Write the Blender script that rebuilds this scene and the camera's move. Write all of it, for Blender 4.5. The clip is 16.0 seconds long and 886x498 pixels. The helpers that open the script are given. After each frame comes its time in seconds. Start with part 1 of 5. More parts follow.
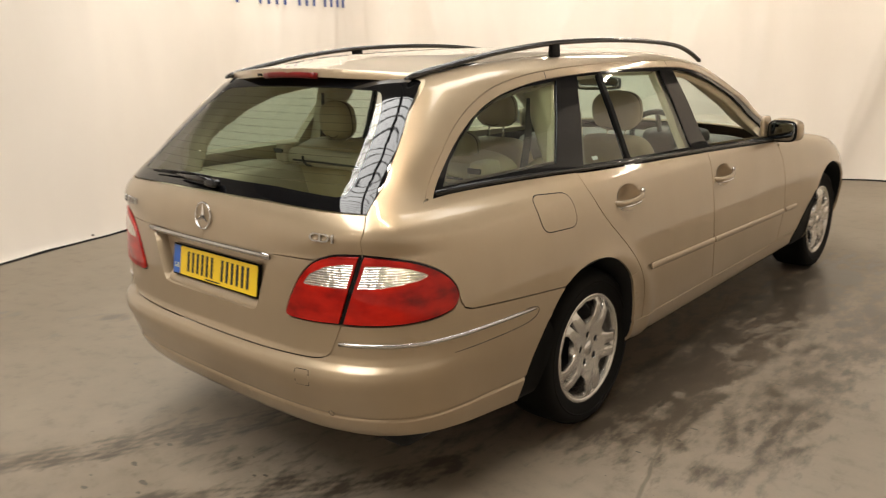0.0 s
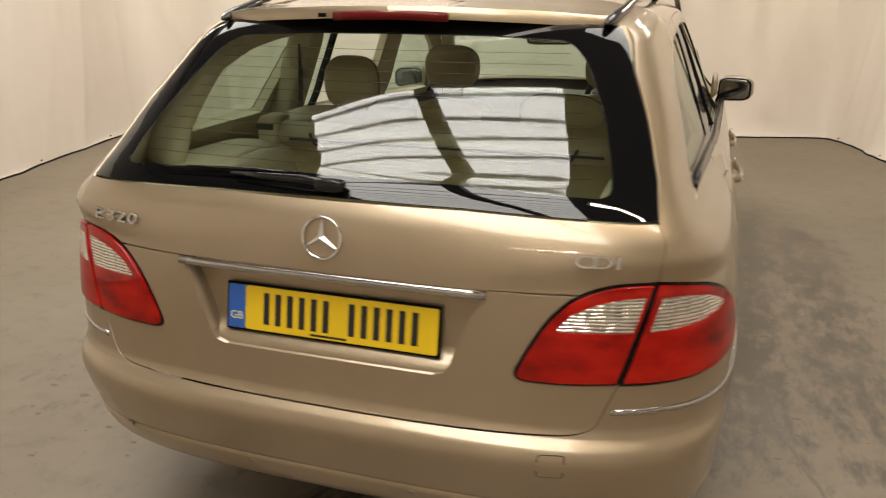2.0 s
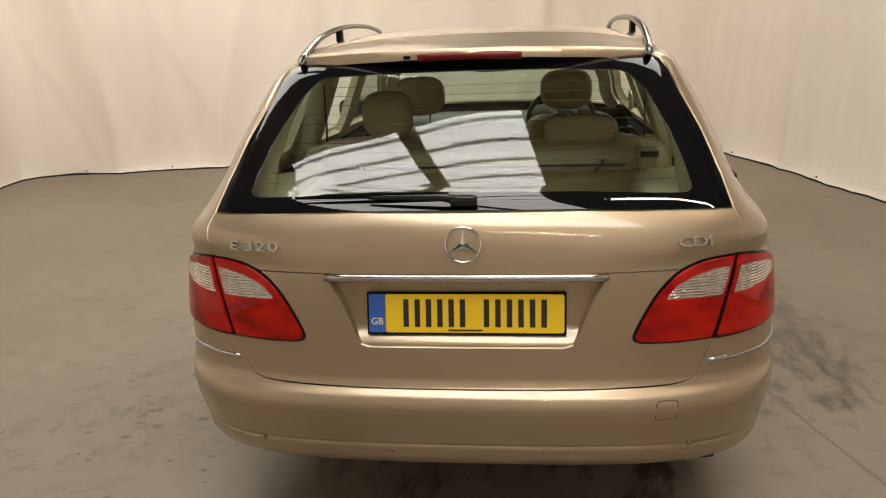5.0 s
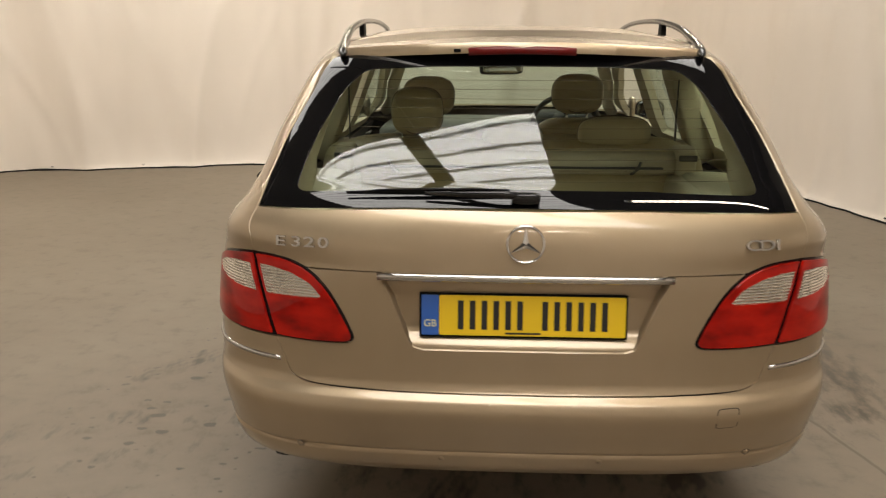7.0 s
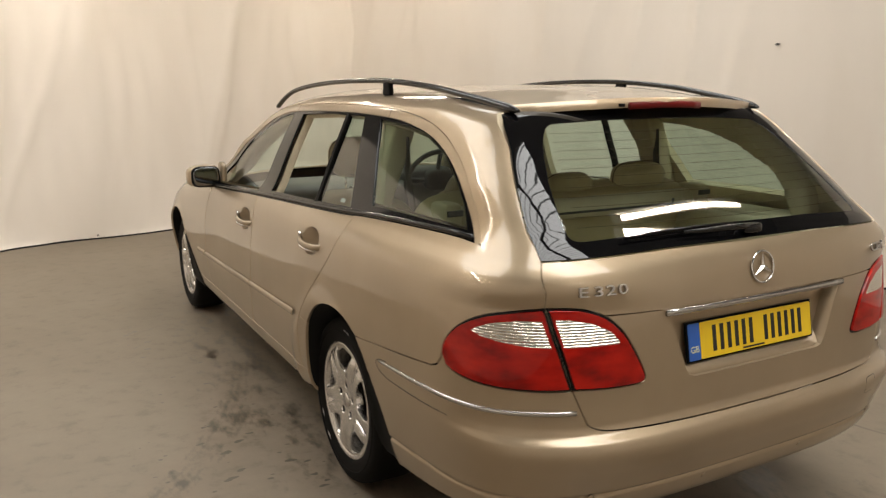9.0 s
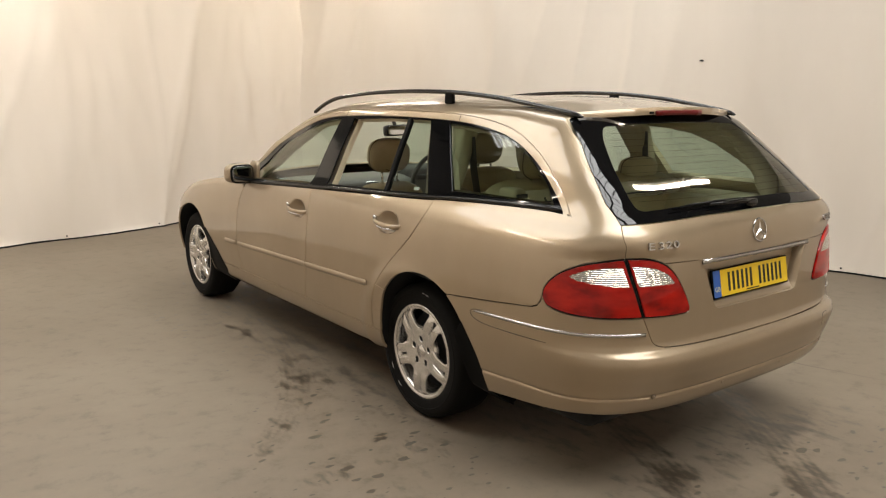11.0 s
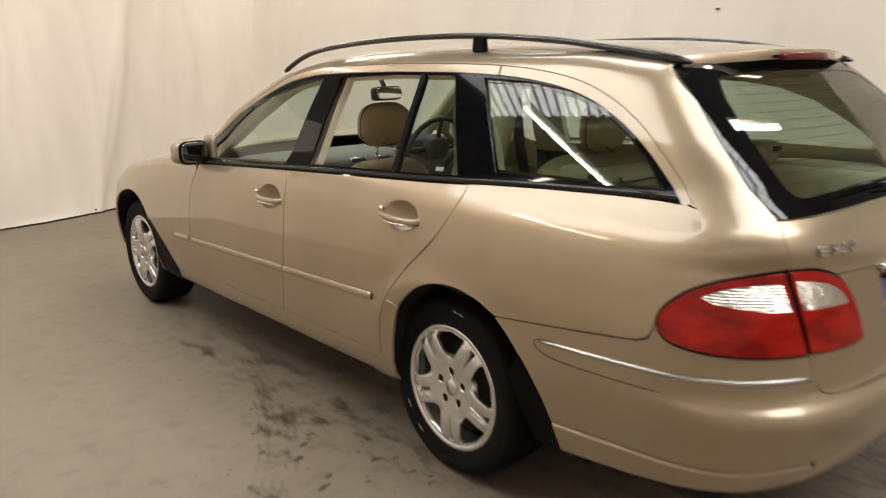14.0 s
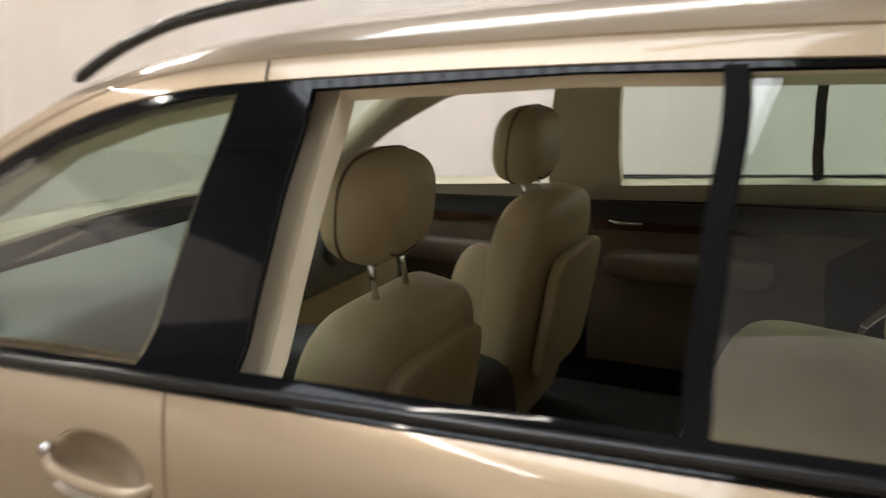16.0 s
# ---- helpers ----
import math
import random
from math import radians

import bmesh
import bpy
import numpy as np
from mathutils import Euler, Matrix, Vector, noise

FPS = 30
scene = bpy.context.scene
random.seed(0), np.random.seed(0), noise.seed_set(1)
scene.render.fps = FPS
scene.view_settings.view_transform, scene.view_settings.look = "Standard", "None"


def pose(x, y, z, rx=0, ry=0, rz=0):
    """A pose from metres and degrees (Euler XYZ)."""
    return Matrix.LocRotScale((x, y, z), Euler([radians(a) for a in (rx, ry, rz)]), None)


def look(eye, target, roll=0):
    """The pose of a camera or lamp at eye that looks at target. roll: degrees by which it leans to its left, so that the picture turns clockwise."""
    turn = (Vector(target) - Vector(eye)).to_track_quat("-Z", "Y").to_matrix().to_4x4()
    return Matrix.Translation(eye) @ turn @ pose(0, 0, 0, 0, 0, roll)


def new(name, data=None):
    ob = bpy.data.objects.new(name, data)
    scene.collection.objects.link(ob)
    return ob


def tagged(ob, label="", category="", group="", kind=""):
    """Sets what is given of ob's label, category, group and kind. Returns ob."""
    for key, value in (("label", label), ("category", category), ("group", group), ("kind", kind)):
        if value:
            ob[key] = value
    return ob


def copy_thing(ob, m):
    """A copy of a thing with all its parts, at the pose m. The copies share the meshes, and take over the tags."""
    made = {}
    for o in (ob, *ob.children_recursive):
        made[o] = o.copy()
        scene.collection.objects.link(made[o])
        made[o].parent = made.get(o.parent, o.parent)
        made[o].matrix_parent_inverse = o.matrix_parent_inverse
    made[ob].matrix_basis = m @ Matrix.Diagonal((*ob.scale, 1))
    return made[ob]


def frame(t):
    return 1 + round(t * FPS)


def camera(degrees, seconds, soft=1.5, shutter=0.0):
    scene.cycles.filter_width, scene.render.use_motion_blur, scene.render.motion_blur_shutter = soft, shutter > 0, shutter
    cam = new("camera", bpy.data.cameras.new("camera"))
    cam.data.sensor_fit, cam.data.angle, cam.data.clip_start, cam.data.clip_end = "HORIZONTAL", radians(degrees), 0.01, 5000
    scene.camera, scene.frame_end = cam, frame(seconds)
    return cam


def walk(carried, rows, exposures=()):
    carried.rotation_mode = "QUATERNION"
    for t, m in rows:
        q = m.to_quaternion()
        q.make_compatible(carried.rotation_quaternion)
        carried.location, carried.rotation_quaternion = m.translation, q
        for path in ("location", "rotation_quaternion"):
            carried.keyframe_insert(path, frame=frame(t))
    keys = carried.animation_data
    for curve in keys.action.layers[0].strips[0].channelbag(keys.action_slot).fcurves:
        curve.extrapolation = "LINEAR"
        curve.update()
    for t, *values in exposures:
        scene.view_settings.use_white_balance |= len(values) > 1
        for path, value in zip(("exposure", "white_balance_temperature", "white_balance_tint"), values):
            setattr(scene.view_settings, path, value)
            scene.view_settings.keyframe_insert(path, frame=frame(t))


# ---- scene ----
cam = camera(59.2, 16.0, soft=1.15, shutter=0.5)
PATH = [
    (0, (2.344, -2.545, 1.503), (1.05, -1.106, 0.998), -1.7),
    (0.5, (2.04, -2.507, 1.438), (0.892, -0.952, 0.925), 0.3),
    (1, (1.602, -2.484, 1.449), (0.605, -0.843, 0.891), 0.1),
    (1.5, (1.163, -2.552, 1.427), (0.361, -0.811, 0.856), -0.8),
    (2, (0.743, -2.593, 1.459), (0.153, -0.784, 0.844), 0.2),
    (2.5, (0.422, -2.64, 1.434), (-0.017, -0.762, 0.906), -1.2),
    (3, (0.199, -2.749, 1.482), (-0.046, -0.848, 0.909), -1.3),
    (3.5, (0.177, -2.897, 1.484), (-0.054, -0.987, 0.94), -1.1),
    (4, (0.155, -3.015, 1.494), (-0.051, -1.102, 0.948), -2.1),
    (6.3, (0.151, -3.06, 1.523), (-0.053, -1.155, 0.948), -0.9),
    (6.5, (0.129, -3.058, 1.493), (-0.063, -1.144, 0.944), 0.3),
    (7, (-0.118, -2.997, 1.472), (-0.206, -1.074, 0.93), 0.1),
    (7.5, (-0.496, -2.855, 1.471), (-0.299, -0.935, 0.947), 1.0),
    (8, (-0.973, -2.842, 1.478), (-0.511, -0.946, 1.041), 2.4),
    (8.5, (-1.377, -2.65, 1.458), (-0.687, -0.847, 0.997), 1.2),
    (9, (-1.845, -2.611, 1.451), (-0.896, -0.894, 1.061), -0.2),
    (9.5, (-2.256, -2.693, 1.475), (-1.174, -1.049, 1.121), 0.8),
    (9.7, (-2.395, -2.71, 1.478), (-1.275, -1.091, 1.126), 0.6),
    (12, (-2.864, -2.886, 1.46), (-1.672, -1.327, 1.076), 0.0),
    (12.5, (-2.863, -2.873, 1.462), (-1.669, -1.316, 1.075), -0.6),
    (13, (-2.841, -2.806, 1.455), (-1.644, -1.251, 1.067), -0.9),
    (13.5, (-2.718, -2.446, 1.413), (-1.506, -0.904, 1.021), -0.7),
    (14, (-2.474, -1.899, 1.398), (-1.208, -0.418, 0.943), -0.8),
    (14.5, (-2.237, -1.377, 1.411), (-0.967, 0.099, 0.954), -0.9),
    (15, (-2.02, -0.789, 1.41), (-0.603, 0.556, 0.982), -1.4),
    (15.5, (-1.77, -0.285, 1.428), (-0.308, 1.011, 0.999), -2.4),
    (16, (-1.489, 0.201, 1.403), (0.199, 1.156, 0.913), -2.9),
]
EXPOSURES = [(0, 0.12, 6600, 9), (1.5, -0.08, 6750, 9), (3, -0.28, 6900, 10), (4, -0.28, 6850, 10), (6.5, -0.28, 6800, 10), (8, -0.29, 6700, 9), (9.5, -0.24, 6470, 9), (12.5, -0.07, 6450, 9), (14.5, -0.09, 6270, 10), (15.5, -0.20, 6000, 12), (16, 0.08, 5900, 10)]
walk(cam, [(t, look(eye, target, roll)) for t, eye, target, roll in PATH], EXPOSURES)

# ---------------------------------------------------------------- world, light, exposure
scene.view_settings.exposure = 0.0
world = bpy.data.worlds.new("world")
scene.world = world
world.use_nodes = True
world.node_tree.nodes["Background"].inputs[0].default_value = (0.03, 0.03, 0.03, 1)
world.node_tree.nodes["Background"].inputs[1].default_value = 1.0

# ---------------------------------------------------------------- materials


def material(name, colour, rough=0.5, metal=0.0, **extra):
    m = bpy.data.materials.new(name)
    m.use_nodes = True
    b = m.node_tree.nodes["Principled BSDF"]
    b.inputs["Base Color"].default_value = (*colour, 1)
    b.inputs["Roughness"].default_value = rough
    b.inputs["Metallic"].default_value = metal
    for key, value in extra.items():
        b.inputs[key.replace("_", " ")].default_value = value
    return m


def nodes_of(m):
    return m.node_tree.nodes, m.node_tree.links, m.node_tree.nodes["Principled BSDF"]


def noise_node(m, scale, detail=4.0, rough=0.55, stretch=None, dist=0.0):
    n, l, b = nodes_of(m)
    c = n.new("ShaderNodeTexCoord")
    t = n.new("ShaderNodeTexNoise")
    t.inputs["Scale"].default_value = scale
    t.inputs["Detail"].default_value = detail
    t.inputs["Roughness"].default_value = rough
    t.inputs["Distortion"].default_value = dist
    if stretch:
        mp = n.new("ShaderNodeMapping")
        mp.inputs["Scale"].default_value = stretch
        l.new(c.outputs["Object"], mp.inputs["Vector"])
        l.new(mp.outputs["Vector"], t.inputs["Vector"])
    else:
        l.new(c.outputs["Object"], t.inputs["Vector"])
    return t


def ramp(m, source, stops):
    n, l, b = nodes_of(m)
    r = n.new("ShaderNodeValToRGB")
    while len(r.color_ramp.elements) < len(stops):
        r.color_ramp.elements.new(0.5)
    for e, (p, c) in zip(r.color_ramp.elements, stops):
        e.position = p
        e.color = (*c, 1) if len(c) == 3 else c
    l.new(source, r.inputs["Fac"])
    return r


def bump(m, source, strength, distance=0.01):
    n, l, b = nodes_of(m)
    k = n.new("ShaderNodeBump")
    k.inputs["Strength"].default_value = strength
    k.inputs["Distance"].default_value = distance
    l.new(source, k.inputs["Height"])
    l.new(k.outputs["Normal"], b.inputs["Normal"])
    return k


def mixed(m, colours, scale, lo=0.35, hi=0.65, bumps=0.0, detail=4.0, stretch=None, dist=0.01):
    """Colour that wanders between two tones, with a little relief."""
    n, l, b = nodes_of(m)
    t = noise_node(m, scale, detail, stretch=stretch)
    r = ramp(m, t.outputs["Fac"], [(lo, colours[0]), (hi, colours[1])])
    l.new(r.outputs["Color"], b.inputs["Base Color"])
    if bumps:
        bump(m, t.outputs["Fac"], bumps, dist)
    return m


PAINT = material("champagne_paint", (0.370, 0.286, 0.189), 0.42, 0.70, Coat_Weight=1.0, Coat_Roughness=0.04, Coat_IOR=1.5)


def paint_wear():
    """Faint dried-water marks in the lacquer and a slow drift of tone."""
    n, l, b = nodes_of(PAINT)
    t = noise_node(PAINT, 3.0, 5.0, 0.6, (1.0, 1.0, 0.5))
    r = ramp(PAINT, t.outputs["Fac"], [(0.35, (0.352, 0.270, 0.176)), (0.65, (0.380, 0.294, 0.195))])
    l.new(r.outputs["Color"], b.inputs["Base Color"])
    s = noise_node(PAINT, 14.0, 6.0, 0.7, (1.0, 1.0, 0.35))
    k = ramp(PAINT, s.outputs["Fac"], [(0.40, (0.035, 0.035, 0.035)), (0.75, (0.14, 0.14, 0.14))])
    l.new(k.outputs["Color"], b.inputs["Coat Roughness"])


paint_wear()
BLACK_GLOSS = material("black_gloss", (0.004, 0.004, 0.0045), 0.04, Specular_IOR_Level=0.30)
FRIT = material("black_glass_border", (0.003, 0.003, 0.0035), 0.015, Specular_IOR_Level=0.5)
PILLAR_BLACK = material("black_pillar_cover", (0.004, 0.004, 0.0045), 0.055, Specular_IOR_Level=0.22)
SATIN = material("satin_black_strip", (0.006, 0.006, 0.006), 0.22, Specular_IOR_Level=0.45)
BLACK_TRIM = material("black_rubber_trim", (0.004, 0.004, 0.004), 0.5, Specular_IOR_Level=0.06)
CREASE_SHADE = material("brown_crease", (0.045, 0.032, 0.019), 0.7)
INNER = material("dark_inner", (0.004, 0.004, 0.004), 0.9)
CHROME = material("chrome", (0.75, 0.75, 0.76), 0.12, 1.0)
SOFT_CHROME = material("dulled_chrome", (0.52, 0.51, 0.50), 0.24, 1.0)
RAIL = material("satin_black_rail", (0.016, 0.015, 0.014), 0.16, Specular_IOR_Level=0.55)
RUBBER = material("tyre_rubber", (0.008, 0.0075, 0.007), 0.75, Specular_IOR_Level=0.10)
ALLOY = material("alloy", (0.66, 0.64, 0.61), 0.26, 0.85)
RED = material("red_lens", (0.55, 0.005, 0.003), 0.3, 0.0, Specular_IOR_Level=0.05, Coat_Weight=0.55, Coat_Roughness=0.02)
CLEAR = material("clear_lens", (0.60, 0.585, 0.56), 0.18, 0.75, Coat_Weight=0.8, Coat_Roughness=0.02)


def ribs():
    n, l, b = nodes_of(CLEAR)
    c = n.new("ShaderNodeTexCoord")
    w = n.new("ShaderNodeTexWave")
    w.wave_type, w.bands_direction = "BANDS", "Z"
    w.inputs["Scale"].default_value = 42.0
    w.inputs["Distortion"].default_value = 1.5
    w.inputs["Detail"].default_value = 1.0
    l.new(c.outputs["Object"], w.inputs["Vector"])
    v = n.new("ShaderNodeTexVoronoi")
    v.inputs["Scale"].default_value = 45.0
    l.new(c.outputs["Object"], v.inputs["Vector"])
    a = n.new("ShaderNodeMath")
    a.operation = "ADD"
    l.new(w.outputs["Fac"], a.inputs[0])
    l.new(v.outputs["Distance"], a.inputs[1])
    bump(CLEAR, a.outputs[0], 0.55, 0.006)
    r = ramp(CLEAR, a.outputs[0], [(0.2, (0.20, 0.175, 0.145)), (0.8, (0.76, 0.70, 0.61))])
    l.new(r.outputs["Color"], b.inputs["Base Color"])


ribs()


def red_depth():
    """Reflector cells behind the red lens: uneven depth of colour and fine ribs."""
    n, l, b = nodes_of(RED)
    t = noise_node(RED, 9.0, 3.0, 0.5, (1.0, 1.0, 2.2))
    r = ramp(RED, t.outputs["Fac"], [(0.28, (0.12, 0.002, 0.001)), (0.46, (0.27, 0.004, 0.002)), (0.70, (0.43, 0.010, 0.004))])
    l.new(r.outputs["Color"], b.inputs["Base Color"])


red_depth()
YELLOW = material("plate_yellow", (0.75, 0.5, 0.01), 0.4)
BLUE = material("plate_blue", (0.02, 0.1, 0.4), 0.4)
BLACK_INK = material("black_ink", (0.01, 0.01, 0.01), 0.5)
CURTAIN = material("cream_curtain", (0.74, 0.68, 0.59), 0.9)
mixed(CURTAIN, [(0.67, 0.605, 0.525), (0.76, 0.695, 0.615)], 0.55, 0.30, 0.60, 0.06, 6.0, (1, 1, 0.35))
CONCRETE = material("concrete_floor", (0.2, 0.185, 0.16), 0.5)


def concrete():
    """Worn concrete: cloudy tone, speckle, damp tread marks, drips, and shade painted around the car, where the point
    values say so.
    """
    m = CONCRETE
    n, l, b = nodes_of(m)
    big = noise_node(m, 0.55, 5.0, 0.6)
    base = ramp(m, big.outputs["Fac"], [(0.30, (0.167, 0.134, 0.095)), (0.52, (0.197, 0.160, 0.117)), (0.72, (0.224, 0.185, 0.138))])
    fine = noise_node(m, 9.0, 8.0, 0.7)
    dirt = ramp(m, fine.outputs["Fac"], [(0.28, (0.74, 0.73, 0.71)), (0.46, (1.0, 1.0, 1.0)), (0.75, (1.10, 1.09, 1.08))])
    mul = n.new("ShaderNodeMix")
    mul.data_type, mul.blend_type = "RGBA", "MULTIPLY"
    mul.inputs[0].default_value = 1.0
    l.new(base.outputs["Color"], mul.inputs[6])
    l.new(dirt.outputs["Color"], mul.inputs[7])
    # pale scuffs
    sc = noise_node(m, 1.7, 7.0, 0.75, (1.0, 2.4, 1.0))
    sr = ramp(m, sc.outputs["Fac"], [(0.62, (0, 0, 0)), (0.78, (0.7, 0.7, 0.7))])
    scuff = n.new("ShaderNodeMix")
    scuff.data_type = "RGBA"
    l.new(sr.outputs["Color"], scuff.inputs[0])
    l.new(mul.outputs[2], scuff.inputs[6])
    scuff.inputs[7].default_value = (0.236, 0.196, 0.150, 1)
    # damp, and the car's painted shade, from one value
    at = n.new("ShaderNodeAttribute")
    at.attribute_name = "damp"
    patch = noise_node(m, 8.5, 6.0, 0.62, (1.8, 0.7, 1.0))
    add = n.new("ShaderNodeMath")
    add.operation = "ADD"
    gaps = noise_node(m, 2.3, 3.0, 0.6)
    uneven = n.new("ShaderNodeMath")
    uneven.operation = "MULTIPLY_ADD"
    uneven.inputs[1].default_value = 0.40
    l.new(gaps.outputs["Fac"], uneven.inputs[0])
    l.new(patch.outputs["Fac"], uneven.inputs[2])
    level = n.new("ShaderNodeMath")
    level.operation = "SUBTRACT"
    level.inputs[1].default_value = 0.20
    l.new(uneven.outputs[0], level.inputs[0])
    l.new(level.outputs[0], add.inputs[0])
    # tread ribs along the tyre marks
    ar = n.new("ShaderNodeAttribute")
    ar.attribute_name = "rib"
    turn = n.new("ShaderNodeMath")
    turn.operation = "MULTIPLY"
    turn.inputs[1].default_value = 2 * math.pi / 0.036
    l.new(ar.outputs["Fac"], turn.inputs[0])
    rib = n.new("ShaderNodeMath")
    rib.operation = "COSINE"
    l.new(turn.outputs[0], rib.inputs[0])
    wave = n.new("ShaderNodeMath")
    wave.operation = "MULTIPLY_ADD"
    wave.inputs[1].default_value = 0.08
    wave.inputs[2].default_value = 0.90
    aw = n.new("ShaderNodeAttribute")
    aw.attribute_name = "tread"
    only = n.new("ShaderNodeMath")
    only.operation = "MULTIPLY"
    l.new(rib.outputs[0], only.inputs[0])
    l.new(aw.outputs["Fac"], only.inputs[1])
    l.new(only.outputs[0], wave.inputs[0])
    ribbed = n.new("ShaderNodeMath")
    ribbed.operation = "MULTIPLY"
    l.new(at.outputs["Fac"], ribbed.inputs[0])
    l.new(wave.outputs[0], ribbed.inputs[1])
    l.new(ribbed.outputs[0], add.inputs[1])
    soak_shade = ramp(m, add.outputs[0], [(0.79, (0, 0, 0)), (0.98, (1, 1, 1))])
    # single drops where the drip value is high
    ad = n.new("ShaderNodeAttribute")
    ad.attribute_name = "drip"
    tc = n.new("ShaderNodeTexCoord")
    vo = n.new("ShaderNodeTexVoronoi")
    vo.voronoi_dimensions = "2D"
    vo.inputs["Scale"].default_value = 15.0
    bent = n.new("ShaderNodeMapping")
    bent.inputs["Rotation"].default_value = (0, 0, 0.5)
    bent.inputs["Scale"].default_value = (0.75, 1.35, 1.0)
    l.new(tc.outputs["Object"], bent.inputs["Vector"])
    wob = noise_node(m, 18.0, 2.0)
    shake = n.new("ShaderNodeMix")
    shake.data_type, shake.blend_type = "RGBA", "LINEAR_LIGHT"
    shake.inputs[0].default_value = 0.02
    l.new(bent.outputs["Vector"], shake.inputs[6])
    l.new(wob.outputs["Color"], shake.inputs[7])
    l.new(shake.outputs[2], vo.inputs["Vector"])
    size = n.new("ShaderNodeSeparateColor")
    l.new(vo.outputs["Color"], size.inputs[0])
    big_drop = n.new("ShaderNodeMath")
    big_drop.operation = "MULTIPLY_ADD"
    big_drop.inputs[1].default_value = 1.5
    big_drop.inputs[2].default_value = -1.0
    l.new(size.outputs[0], big_drop.inputs[0])
    amount = n.new("ShaderNodeMath")
    amount.operation = "MULTIPLY"
    l.new(big_drop.outputs[0], amount.inputs[0])
    l.new(ad.outputs["Fac"], amount.inputs[1])
    less = n.new("ShaderNodeMath")
    less.operation = "SUBTRACT"
    l.new(amount.outputs[0], less.inputs[0])
    l.new(vo.outputs["Distance"], less.inputs[1])
    drop = ramp(m, less.outputs[0], [(0.0, (0, 0, 0)), (0.05, (0.9, 0.9, 0.9))])
    wet_shade = n.new("ShaderNodeMix")
    wet_shade.data_type, wet_shade.blend_type = "RGBA", "LIGHTEN"
    wet_shade.inputs[0].default_value = 1.0
    l.new(soak_shade.outputs["Color"], wet_shade.inputs[6])
    l.new(drop.outputs["Color"], wet_shade.inputs[7])
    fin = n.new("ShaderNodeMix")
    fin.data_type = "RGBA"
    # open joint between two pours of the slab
    aj = n.new("ShaderNodeAttribute")
    aj.attribute_name = "joint"
    wig = noise_node(m, 5.0, 3.0)
    off = n.new("ShaderNodeMath")
    off.operation = "MULTIPLY_ADD"
    off.inputs[1].default_value = 0.03
    l.new(wig.outputs["Fac"], off.inputs[0])
    l.new(aj.outputs["Fac"], off.inputs[2])
    shift = n.new("ShaderNodeMath")
    shift.operation = "SUBTRACT"
    shift.inputs[1].default_value = 0.015
    l.new(off.outputs[0], shift.inputs[0])
    dist = n.new("ShaderNodeMath")
    dist.operation = "ABSOLUTE"
    l.new(shift.outputs[0], dist.inputs[0])
    crack = n.new("ShaderNodeMapRange")
    crack.inputs["From Min"].default_value = 0.004
    crack.inputs["From Max"].default_value = 0.011
    crack.inputs["To Min"].default_value = 0.5
    crack.inputs["To Max"].default_value = 0.0
    l.new(dist.outputs[0], crack.inputs["Value"])
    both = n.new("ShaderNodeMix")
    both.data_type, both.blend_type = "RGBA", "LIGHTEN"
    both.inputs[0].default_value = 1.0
    l.new(wet_shade.outputs[2], both.inputs[6])
    aq = n.new("ShaderNodeAttribute")
    aq.attribute_name = "open_joint"
    part_of = n.new("ShaderNodeMath")
    part_of.operation = "MULTIPLY"
    l.new(crack.outputs[0], part_of.inputs[0])
    l.new(aq.outputs["Fac"], part_of.inputs[1])
    l.new(part_of.outputs[0], both.inputs[7])
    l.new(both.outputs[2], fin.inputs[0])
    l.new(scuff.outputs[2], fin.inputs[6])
    # one dark tone for damp, drops, joint and the shade painted by the car
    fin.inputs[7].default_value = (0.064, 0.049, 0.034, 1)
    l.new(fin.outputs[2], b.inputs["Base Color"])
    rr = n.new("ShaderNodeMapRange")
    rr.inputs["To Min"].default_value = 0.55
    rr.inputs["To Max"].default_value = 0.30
    l.new(wet_shade.outputs[2], rr.inputs["Value"])
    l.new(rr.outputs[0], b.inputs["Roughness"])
    bump(m, fine.outputs["Fac"], 0.15, 0.004)


concrete()
CEILING = material("grey_roof_sheet", (0.16, 0.155, 0.15), 0.8)
WALL = material("painted_block_wall", (0.30, 0.28, 0.25), 0.8)
mixed(WALL, [(0.17, 0.155, 0.135), (0.22, 0.205, 0.185)], 2.0, bumps=0.2)
LEATHER = material("beige_leather", (0.44, 0.345, 0.215), 0.5)
mixed(LEATHER, [(0.41, 0.325, 0.185), (0.48, 0.385, 0.23)], 6.0, bumps=0.12, dist=0.004)


